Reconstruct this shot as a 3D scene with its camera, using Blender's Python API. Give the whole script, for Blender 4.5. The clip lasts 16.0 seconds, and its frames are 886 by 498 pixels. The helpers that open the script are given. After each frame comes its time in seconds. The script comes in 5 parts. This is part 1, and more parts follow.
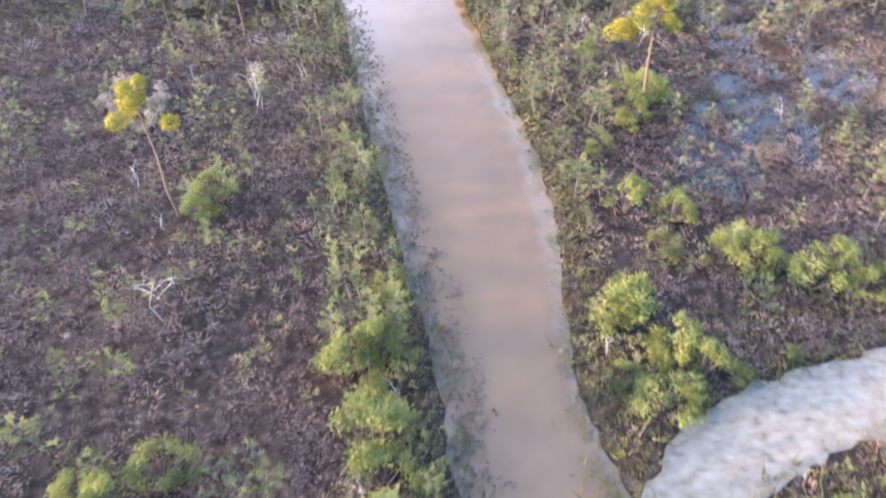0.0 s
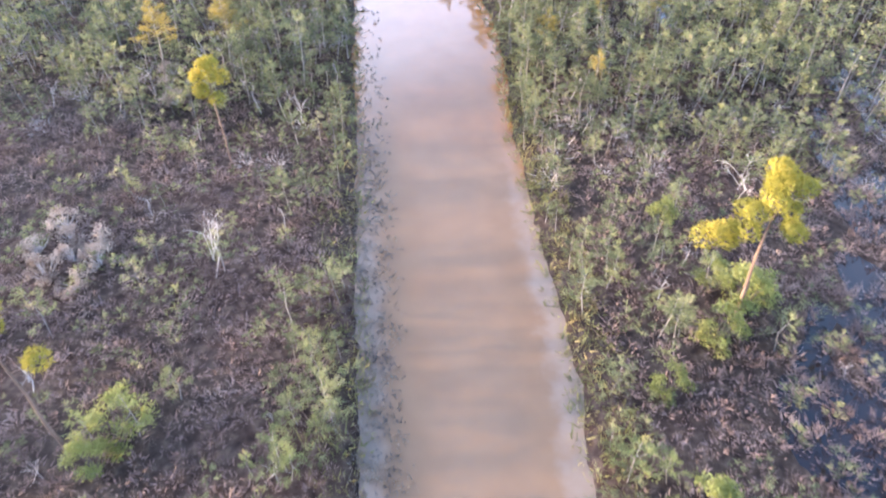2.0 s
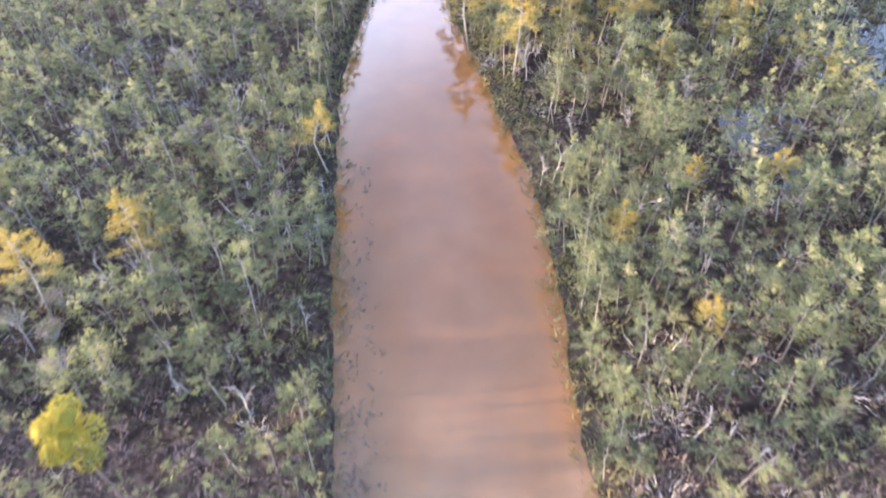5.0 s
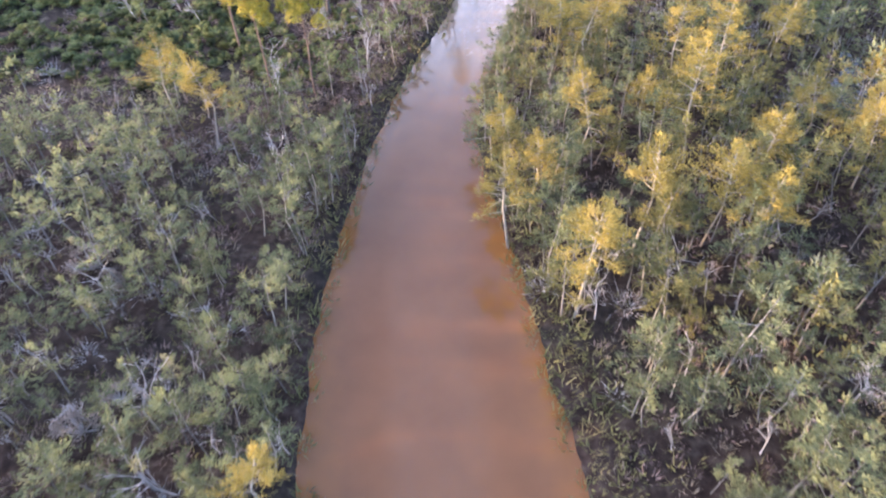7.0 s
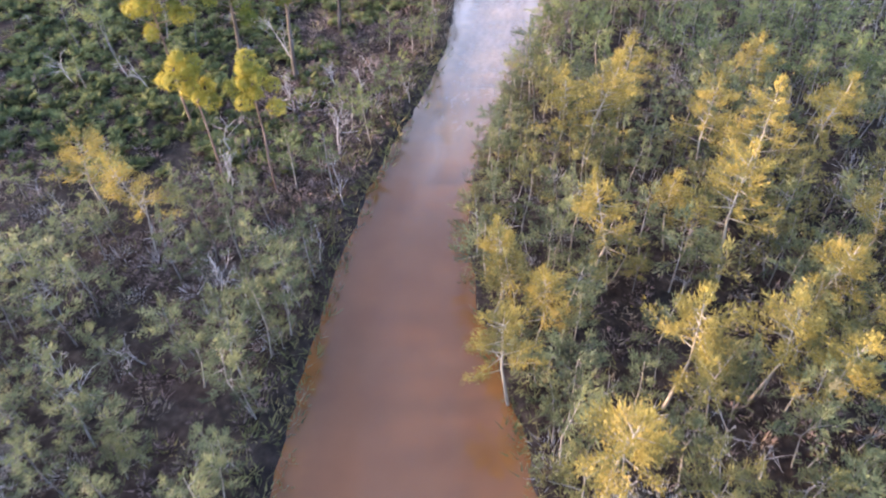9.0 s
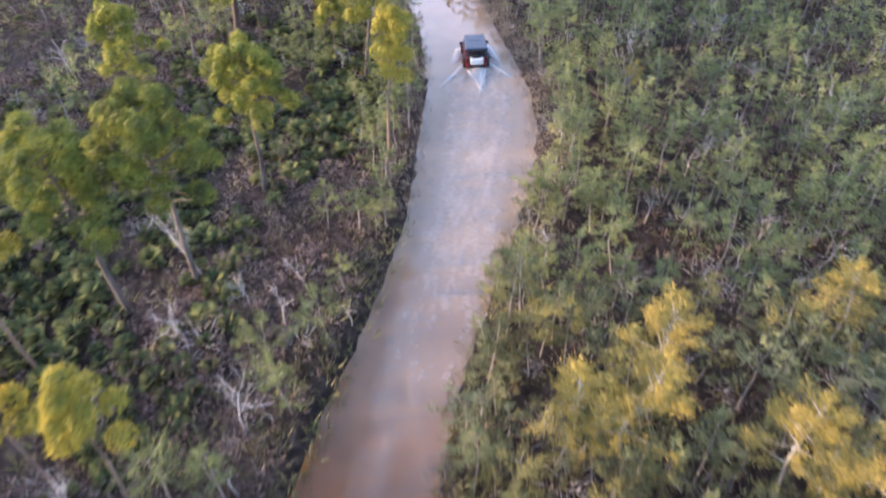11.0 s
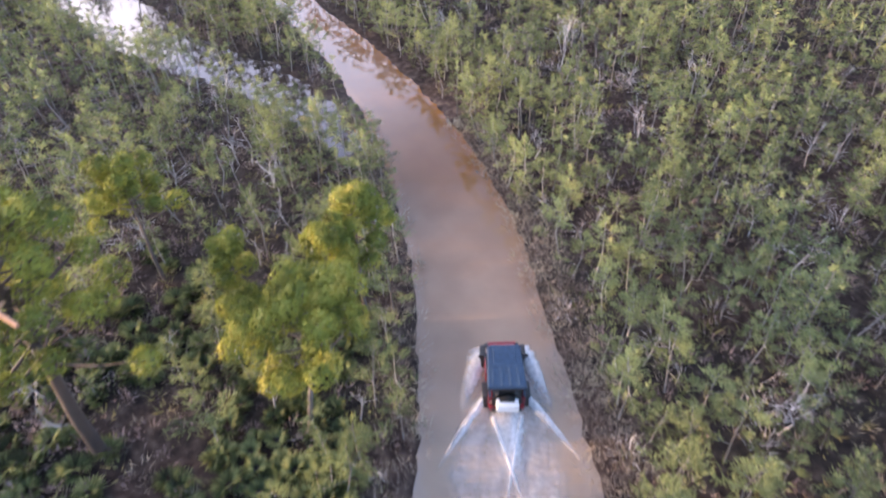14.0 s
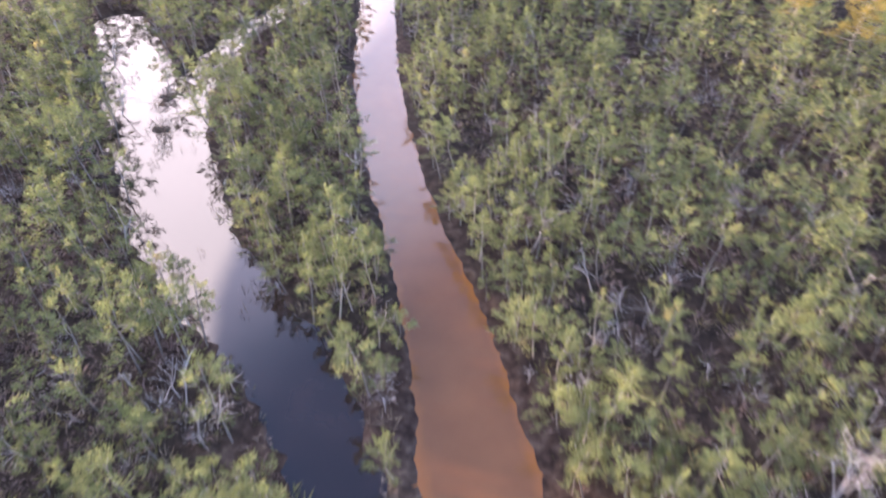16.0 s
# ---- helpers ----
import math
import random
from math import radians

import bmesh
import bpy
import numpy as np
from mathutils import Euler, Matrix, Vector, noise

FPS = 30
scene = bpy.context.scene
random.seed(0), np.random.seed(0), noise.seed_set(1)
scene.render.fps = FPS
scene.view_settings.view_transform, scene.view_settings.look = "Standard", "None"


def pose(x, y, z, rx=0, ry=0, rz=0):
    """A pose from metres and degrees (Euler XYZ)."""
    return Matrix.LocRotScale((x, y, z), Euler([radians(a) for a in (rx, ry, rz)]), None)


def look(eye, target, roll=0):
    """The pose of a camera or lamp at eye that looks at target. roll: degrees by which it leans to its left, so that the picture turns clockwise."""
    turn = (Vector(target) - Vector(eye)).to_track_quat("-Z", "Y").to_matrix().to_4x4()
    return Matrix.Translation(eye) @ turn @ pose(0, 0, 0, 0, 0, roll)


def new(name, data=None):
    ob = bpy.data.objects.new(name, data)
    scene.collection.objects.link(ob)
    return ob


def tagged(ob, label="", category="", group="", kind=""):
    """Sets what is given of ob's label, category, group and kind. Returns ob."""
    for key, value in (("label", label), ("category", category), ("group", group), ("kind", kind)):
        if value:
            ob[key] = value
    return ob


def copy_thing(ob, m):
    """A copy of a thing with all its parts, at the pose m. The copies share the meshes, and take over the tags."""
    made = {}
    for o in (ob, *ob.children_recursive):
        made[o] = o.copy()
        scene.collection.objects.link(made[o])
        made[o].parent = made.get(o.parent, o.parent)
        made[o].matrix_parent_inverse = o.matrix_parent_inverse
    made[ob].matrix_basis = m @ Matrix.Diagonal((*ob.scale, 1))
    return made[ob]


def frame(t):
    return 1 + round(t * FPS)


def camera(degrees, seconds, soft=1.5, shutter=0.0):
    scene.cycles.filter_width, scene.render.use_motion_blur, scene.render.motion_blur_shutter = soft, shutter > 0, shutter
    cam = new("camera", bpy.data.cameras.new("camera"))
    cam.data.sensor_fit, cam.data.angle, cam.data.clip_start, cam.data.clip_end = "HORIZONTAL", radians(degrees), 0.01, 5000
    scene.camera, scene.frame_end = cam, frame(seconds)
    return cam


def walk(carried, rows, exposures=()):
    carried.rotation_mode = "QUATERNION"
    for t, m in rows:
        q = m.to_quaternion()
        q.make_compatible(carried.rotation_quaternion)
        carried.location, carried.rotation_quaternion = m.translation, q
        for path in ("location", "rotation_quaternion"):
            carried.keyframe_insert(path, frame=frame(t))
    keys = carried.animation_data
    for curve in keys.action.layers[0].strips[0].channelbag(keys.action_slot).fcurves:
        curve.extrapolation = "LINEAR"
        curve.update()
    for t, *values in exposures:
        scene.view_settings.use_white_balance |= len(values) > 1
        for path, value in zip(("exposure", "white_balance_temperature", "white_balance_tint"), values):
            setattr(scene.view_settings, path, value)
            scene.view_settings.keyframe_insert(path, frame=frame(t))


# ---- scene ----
cam = camera(66.4, 16.0, soft=2.1, shutter=0.4)
PATH = [
    (0.0, pose(0.00, 0.00, 25.50, 45.00, 0.10, -0.10)),
    (0.5, pose(1.62, 4.36, 25.24, 45.50, 0.10, 4.00)),
    (1.0, pose(2.19, 8.26, 25.05, 45.70, 0.20, 5.20)),
    (1.5, pose(2.17, 12.38, 25.02, 45.90, 0.20, 5.70)),
    (2.0, pose(1.98, 15.92, 24.95, 46.00, 0.30, 6.70)),
    (2.5, pose(1.76, 18.99, 24.83, 46.10, 0.40, 7.20)),
    (3.0, pose(1.33, 22.11, 24.64, 46.10, 0.40, 8.30)),
    (3.2, pose(1.12, 23.44, 24.60, 46.10, 0.40, 8.60)),
    (5.3, pose(-1.56, 41.25, 24.90, 44.90, 1.90, 6.44)),
    (5.5, pose(-1.79, 43.47, 24.83, 44.90, 1.90, 7.24)),
    (6.0, pose(-2.34, 49.31, 24.71, 44.90, 2.00, 9.54)),
    (6.5, pose(-3.06, 54.95, 24.54, 44.90, 2.10, 9.44)),
    (7.0, pose(-3.66, 59.21, 24.32, 44.80, 2.10, 9.34)),
    (7.5, pose(-3.95, 61.81, 24.06, 44.80, 2.10, 9.34)),
    (8.0, pose(-4.39, 64.07, 23.80, 44.90, 2.00, 9.34)),
    (8.2, pose(-4.55, 65.02, 23.70, 44.90, 2.00, 9.34)),
    (10.3, pose(-5.19, 76.91, 24.00, 46.40, 1.80, 6.58)),
    (10.5, pose(-5.40, 79.23, 24.00, 46.40, 1.80, 6.58)),
    (11.0, pose(-6.07, 85.65, 23.94, 46.10, 1.70, 6.68)),
    (11.5, pose(-6.82, 92.58, 23.87, 46.00, 1.60, 6.38)),
    (12.0, pose(-7.24, 97.73, 23.87, 46.00, 1.60, 6.08)),
    (12.5, pose(-7.56, 101.72, 23.87, 46.20, 1.50, 6.08)),
    (13.0, pose(-7.87, 105.59, 23.81, 46.20, 1.50, 6.88)),
    (13.5, pose(-8.34, 109.30, 23.74, 46.30, 1.50, 9.08)),
    (14.0, pose(-8.84, 113.20, 23.74, 46.30, 1.50, 9.48)),
    (14.5, pose(-9.87, 118.92, 23.74, 46.10, 1.50, 10.88)),
    (15.0, pose(-11.20, 126.22, 23.81, 46.10, 1.30, 13.98)),
    (15.5, pose(-12.79, 133.62, 23.87, 46.10, 1.30, 19.98)),
    (16.0, pose(-14.85, 140.55, 23.87, 46.30, 1.20, 27.58)),
]
walk(cam, PATH, exposures=[(0.0, 2.95, 6200, 10), (3.0, 3.06, 6160, 11), (6.0, 3.11, 6090, 12), (7.0, 2.76, 6050, 14), (8.0, 2.71, 6050, 14), (10.5, 2.46, 6130, 13), (13.5, 2.55, 6420, 14), (14.5, 2.57, 6400, 16), (16.0, 2.70, 6450, 21)])

# ---- world and sun ----
SUN_ELEV, SUN_AZ = radians(9.0), radians(258.0)   # azimuth clockwise from +y
world = bpy.data.worlds.new("sky")
scene.world = world
world.use_nodes = True
wt = world.node_tree
wt.nodes.clear()
w_out = wt.nodes.new("ShaderNodeOutputWorld")
w_bg = wt.nodes.new("ShaderNodeBackground")
w_sky = wt.nodes.new("ShaderNodeTexSky")
w_sky.sky_type = "NISHITA"
w_sky.sun_disc = False
w_sky.sun_elevation, w_sky.sun_rotation = SUN_ELEV, SUN_AZ
w_sky.air_density, w_sky.dust_density, w_sky.ozone_density = 1.0, 1.0, 3.0
w_co = wt.nodes.new("ShaderNodeTexCoord")
w_puff = wt.nodes.new("ShaderNodeTexNoise")
w_puff.inputs["Scale"].default_value, w_puff.inputs["Detail"].default_value = 4.0, 4.0
wt.links.new(w_co.outputs["Generated"], w_puff.inputs["Vector"])


def cloud_bank(below, normal, start, end, ragged, colour, centre, inner, outer):
    """A bank of cloud under a slanting upper edge, round a centre and thinning out between two distances (cosines) from it."""
    dot = wt.nodes.new("ShaderNodeVectorMath")
    dot.operation = "DOT_PRODUCT"
    dot.inputs[1].default_value = Vector(normal).normalized()
    wt.links.new(w_co.outputs["Generated"], dot.inputs[0])
    rough = wt.nodes.new("ShaderNodeMath")
    rough.operation = "MULTIPLY_ADD"
    rough.inputs[1].default_value = ragged
    wt.links.new(w_puff.outputs["Fac"], rough.inputs[0])
    wt.links.new(dot.outputs["Value"], rough.inputs[2])
    edge = wt.nodes.new("ShaderNodeMapRange")
    edge.interpolation_type = "SMOOTHSTEP"
    edge.inputs["From Min"].default_value, edge.inputs["From Max"].default_value = start + ragged / 2, end + ragged / 2
    edge.inputs["To Min"].default_value, edge.inputs["To Max"].default_value = 1.0, 0.0
    wt.links.new(rough.outputs["Value"], edge.inputs["Value"])
    mid = wt.nodes.new("ShaderNodeVectorMath")
    mid.operation = "DOT_PRODUCT"
    mid.inputs[1].default_value = Vector(centre).normalized()
    wt.links.new(w_co.outputs["Generated"], mid.inputs[0])
    thin = wt.nodes.new("ShaderNodeMapRange")
    thin.interpolation_type = "SMOOTHSTEP"
    thin.inputs["From Min"].default_value, thin.inputs["From Max"].default_value = outer, inner
    wt.links.new(mid.outputs["Value"], thin.inputs["Value"])
    both = wt.nodes.new("ShaderNodeMath")
    both.operation = "MULTIPLY"
    wt.links.new(edge.outputs["Result"], both.inputs[0])
    wt.links.new(thin.outputs["Result"], both.inputs[1])
    mix = wt.nodes.new("ShaderNodeMix")
    mix.data_type = "RGBA"
    mix.inputs["B"].default_value = (*colour, 1)
    wt.links.new(both.outputs["Value"], mix.inputs["Factor"])
    wt.links.new(below, mix.inputs["A"])
    return mix.outputs["Result"]


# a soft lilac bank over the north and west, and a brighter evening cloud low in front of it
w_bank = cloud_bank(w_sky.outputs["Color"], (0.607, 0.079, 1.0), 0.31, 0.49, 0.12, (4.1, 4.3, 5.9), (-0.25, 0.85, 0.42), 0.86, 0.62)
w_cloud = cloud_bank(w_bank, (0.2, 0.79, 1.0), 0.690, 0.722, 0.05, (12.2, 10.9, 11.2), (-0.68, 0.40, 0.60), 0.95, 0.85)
# thin pale haze low in the sky, all round
w_sep = wt.nodes.new("ShaderNodeSeparateXYZ")
wt.links.new(w_co.outputs["Generated"], w_sep.inputs["Vector"])
w_low = wt.nodes.new("ShaderNodeMapRange")
w_low.interpolation_type = "SMOOTHSTEP"
w_low.inputs["From Min"].default_value, w_low.inputs["From Max"].default_value = 0.35, 0.80
w_low.inputs["To Min"].default_value, w_low.inputs["To Max"].default_value = 0.20, 0.0
wt.links.new(w_sep.outputs["Z"], w_low.inputs["Value"])
w_haze = wt.nodes.new("ShaderNodeMix")
w_haze.data_type = "RGBA"
w_haze.inputs["B"].default_value = (6.2, 6.2, 7.5, 1)
wt.links.new(w_low.outputs["Result"], w_haze.inputs["Factor"])
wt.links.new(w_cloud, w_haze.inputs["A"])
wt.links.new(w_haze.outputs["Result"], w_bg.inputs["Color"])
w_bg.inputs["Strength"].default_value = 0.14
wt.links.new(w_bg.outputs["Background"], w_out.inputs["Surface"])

sun_data = bpy.data.lights.new("sun", "SUN")
sun_data.energy, sun_data.angle, sun_data.color = 2.1, radians(0.8), (1.0, 0.68, 0.38)
sun_dir = Vector((math.sin(SUN_AZ) * math.cos(SUN_ELEV), math.cos(SUN_AZ) * math.cos(SUN_ELEV), math.sin(SUN_ELEV)))
sun = new("sun", sun_data)
sun.matrix_world = look(sun_dir * 200, (0, 0, 0))


# ---- materials ----
def node_material(name):
    m = bpy.data.materials.new(name)
    m.use_nodes = True
    return m, m.node_tree.nodes, m.node_tree.links, m.node_tree.nodes["Principled BSDF"]


def ramp_node(nodes, stops):
    r = nodes.new("ShaderNodeValToRGB")
    while len(r.color_ramp.elements) < len(stops):
        r.color_ramp.elements.new(0.5)
    for el, (pos, col) in zip(r.color_ramp.elements, stops):
        el.position, el.color = pos, (*col, 1)
    return r


def noise_node(nodes, links, scale, detail=4.0, vector=None, stretch=None):
    n = nodes.new("ShaderNodeTexNoise")
    n.inputs["Scale"].default_value, n.inputs["Detail"].default_value = scale, detail
    if vector is None:
        vector = nodes.new("ShaderNodeNewGeometry").outputs["Position"]
    if stretch:
        mp = nodes.new("ShaderNodeMapping")
        mp.inputs["Scale"].default_value = stretch
        links.new(vector, mp.inputs["Vector"])
        vector = mp.outputs["Vector"]
    links.new(vector, n.inputs["Vector"])
    return n.outputs["Fac"]


def math_node(nodes, links, op, a, b, clamp=False):
    n = nodes.new("ShaderNodeMath")
    n.operation, n.use_clamp = op, clamp
    for i, v in enumerate((a, b)):
        if isinstance(v, (int, float)):
            n.inputs[i].default_value = v
        else:
            links.new(v, n.inputs[i])
    return n.outputs["Value"]


def bump_node(nodes, links, bsdf, height, strength, distance):
    b = nodes.new("ShaderNodeBump")
    b.inputs["Strength"].default_value, b.inputs["Distance"].default_value = strength, distance
    links.new(height, b.inputs["Height"])
    links.new(b.outputs["Normal"], bsdf.inputs["Normal"])


def leaf_material(name, stops, through_light=0.42, patch=0.75, spread=0.12):
    """Foliage: colour by patches of some metres, by plant and by single leaf."""
    m, nodes, links, bsdf = node_material(name)
    geo = nodes.new("ShaderNodeNewGeometry")
    info = nodes.new("ShaderNodeObjectInfo")
    big = noise_node(nodes, links, patch, 1.5, geo.outputs["Position"])
    big = math_node(nodes, links, "MULTIPLY", math_node(nodes, links, "SUBTRACT", big, 0.5), 2.2)
    isl = math_node(nodes, links, "MULTIPLY", math_node(nodes, links, "SUBTRACT", geo.outputs["Random Per Island"], 0.5), spread)
    obj = math_node(nodes, links, "MULTIPLY", math_node(nodes, links, "SUBTRACT", info.outputs["Random"], 0.5), 0.3)
    fac = math_node(nodes, links, "ADD", math_node(nodes, links, "ADD", big, isl), math_node(nodes, links, "ADD", obj, 0.5), True)
    r = ramp_node(nodes, stops)
    links.new(fac, r.inputs["Fac"])
    links.new(r.outputs["Color"], bsdf.inputs["Base Color"])
    bsdf.inputs["Roughness"].default_value = 0.6
    bsdf.inputs["Specular IOR Level"].default_value = 0.25
    tr = nodes.new("ShaderNodeBsdfTranslucent")
    links.new(r.outputs["Color"], tr.inputs["Color"])
    mix = nodes.new("ShaderNodeMixShader")
    mix.inputs["Fac"].default_value = through_light
    out = nodes["Material Output"]
    links.new(bsdf.outputs["BSDF"], mix.inputs[1])
    links.new(tr.outputs["BSDF"], mix.inputs[2])
    links.new(mix.outputs["Shader"], out.inputs["Surface"])
    return m


def bark_material(name, dark, light, scale=3.0):
    m, nodes, links, bsdf = node_material(name)
    n = noise_node(nodes, links, scale, 6.0, None, (1, 1, 0.3))
    r = ramp_node(nodes, [(0.3, dark), (0.7, light)])
    links.new(n, r.inputs["Fac"])
    links.new(r.outputs["Color"], bsdf.inputs["Base Color"])
    bsdf.inputs["Roughness"].default_value = 0.85
    bump_node(nodes, links, bsdf, noise_node(nodes, links, 14.0, 4.0), 0.5, 0.03)
    return m


def paint_material(name, col, rough, metal=0.0, vary=0.12, coat=0.0, scale=6.0):
    m, nodes, links, bsdf = node_material(name)
    n = noise_node(nodes, links, scale, 5.0)
    r = ramp_node(nodes, [(0.3, tuple(c * (1 - vary) for c in col)), (0.7, tuple(min(1, c * (1 + vary)) for c in col))])
    links.new(n, r.inputs["Fac"])
    links.new(r.outputs["Color"], bsdf.inputs["Base Color"])
    bsdf.inputs["Roughness"].default_value, bsdf.inputs["Metallic"].default_value = rough, metal
    bsdf.inputs["Coat Weight"].default_value = coat
    return m


def ground_material(name, lighter):
    m, nodes, links, bsdf = node_material(name)
    big = noise_node(nodes, links, 0.12, 5.0)
    fine = noise_node(nodes, links, 2.3, 8.0)
    r1 = ramp_node(nodes, [(p, tuple(c * lighter for c in col)) for p, col in [(0.3, (0.018, 0.011, 0.010)), (0.5, (0.048, 0.032, 0.027)), (0.7, (0.095, 0.070, 0.056))]])
    r2 = ramp_node(nodes, [(p, tuple(c * lighter for c in col)) for p, col in [(0.3, (0.016, 0.012, 0.012)), (0.55, (0.040, 0.031, 0.026)), (0.75, (0.09, 0.070, 0.060))]])
    links.new(fine, r1.inputs["Fac"])
    links.new(fine, r2.inputs["Fac"])
    mx = nodes.new("ShaderNodeMix")
    mx.data_type = "RGBA"
    links.new(math_node(nodes, links, "MULTIPLY", math_node(nodes, links, "SUBTRACT", big, 0.42), 6.0, True), mx.inputs["Factor"])
    links.new(r1.outputs["Color"], mx.inputs["A"])
    links.new(r2.outputs["Color"], mx.inputs["B"])
    links.new(mx.outputs["Result"], bsdf.inputs["Base Color"])
    bsdf.inputs["Roughness"].default_value = 0.9
    bsdf.inputs["Specular IOR Level"].default_value = 0.12
    bump_node(nodes, links, bsdf, fine, 0.8, 0.12)
    return m


def sand_material():
    m, nodes, links, bsdf = node_material("pale_sand")
    fine = noise_node(nodes, links, 2.2, 10.0, None, (0.8, 1.3, 1.0))
    r = ramp_node(nodes, [(0.28, (0.13, 0.108, 0.090)), (0.40, (0.225, 0.195, 0.166)), (0.58, (0.280, 0.250, 0.218)), (0.75, (0.345, 0.312, 0.278))])
    links.new(fine, r.inputs["Fac"])
    links.new(r.outputs["Color"], bsdf.inputs["Base Color"])
    bsdf.inputs["Roughness"].default_value = 0.9
    bump_node(nodes, links, bsdf, noise_node(nodes, links, 5.0, 6.0), 0.35, 0.05)
    return m


def water_material(name, stops, ior, rough, ripple, patch):
    m, nodes, links, bsdf = node_material(name)
    n = noise_node(nodes, links, patch, 4.0)
    r = ramp_node(nodes, stops)
    links.new(n, r.inputs["Fac"])
    links.new(r.outputs["Color"], bsdf.inputs["Base Color"])
    bsdf.inputs["Roughness"].default_value, bsdf.inputs["IOR"].default_value = rough, ior
    bump_node(nodes, links, bsdf, noise_node(nodes, links, 1.6, 3.0), ripple, 0.02)
    return m


def muddy_water_material():
    """Silty water: tan or redder with tannin, by distance along the road."""
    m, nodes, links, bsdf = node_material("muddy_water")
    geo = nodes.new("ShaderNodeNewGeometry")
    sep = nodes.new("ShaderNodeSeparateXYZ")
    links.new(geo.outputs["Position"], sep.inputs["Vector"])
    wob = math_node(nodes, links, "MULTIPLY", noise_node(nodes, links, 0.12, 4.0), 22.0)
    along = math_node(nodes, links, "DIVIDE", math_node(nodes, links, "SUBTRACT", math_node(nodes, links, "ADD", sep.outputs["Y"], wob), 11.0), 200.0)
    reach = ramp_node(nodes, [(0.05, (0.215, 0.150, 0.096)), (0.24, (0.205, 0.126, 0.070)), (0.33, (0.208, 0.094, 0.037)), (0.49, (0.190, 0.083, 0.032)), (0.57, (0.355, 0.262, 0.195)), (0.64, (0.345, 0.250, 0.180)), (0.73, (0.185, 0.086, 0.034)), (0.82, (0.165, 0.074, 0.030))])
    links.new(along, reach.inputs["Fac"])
    n = noise_node(nodes, links, 0.5, 6.0)
    shade = ramp_node(nodes, [(0.3, (0.84, 0.81, 0.79)), (0.7, (0.99, 0.97, 0.96))])
    links.new(n, shade.inputs["Fac"])
    mx = nodes.new("ShaderNodeMix")
    mx.data_type, mx.blend_type = "RGBA", "MULTIPLY"
    mx.inputs["Factor"].default_value = 1.0
    links.new(reach.outputs["Color"], mx.inputs["A"])
    links.new(shade.outputs["Color"], mx.inputs["B"])
    # shallow margins: pale silt first, then rusty tannin with the trees' reflection painted in
    uv = nodes.new("ShaderNodeUVMap").outputs["UV"]
    usep = nodes.new("ShaderNodeSeparateXYZ")
    links.new(uv, usep.inputs["Vector"])
    side = math_node(nodes, links, "MULTIPLY", math_node(nodes, links, "ABSOLUTE", math_node(nodes, links, "SUBTRACT", usep.outputs["X"], 0.5), 0), 2.0)
    side = math_node(nodes, links, "ADD", side, math_node(nodes, links, "MULTIPLY", math_node(nodes, links, "SUBTRACT", noise_node(nodes, links, 0.9, 5.0), 0.5), 0.30))
    edge = nodes.new("ShaderNodeMapRange")
    edge.interpolation_type = "SMOOTHSTEP"
    edge.inputs["From Min"].default_value, edge.inputs["From Max"].default_value = 0.55, 0.74
    edge.inputs["To Max"].default_value = 0.45
    links.new(side, edge.inputs["Value"])
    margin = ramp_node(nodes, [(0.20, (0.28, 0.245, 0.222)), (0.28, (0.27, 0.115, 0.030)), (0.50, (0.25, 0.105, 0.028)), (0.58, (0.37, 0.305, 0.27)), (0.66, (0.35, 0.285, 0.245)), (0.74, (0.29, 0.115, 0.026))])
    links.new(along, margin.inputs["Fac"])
    mm = nodes.new("ShaderNodeMix")
    mm.data_type = "RGBA"
    links.new(edge.outputs["Result"], mm.inputs["Factor"])
    links.new(mx.outputs["Result"], mm.inputs["A"])
    links.new(margin.outputs["Color"], mm.inputs["B"])
    links.new(mm.outputs["Result"], bsdf.inputs["Base Color"])
    bsdf.inputs["Roughness"].default_value, bsdf.inputs["IOR"].default_value = 0.035, 1.6
    bump_node(nodes, links, bsdf, noise_node(nodes, links, 1.3, 2.0), 0.014, 0.02)
    return m


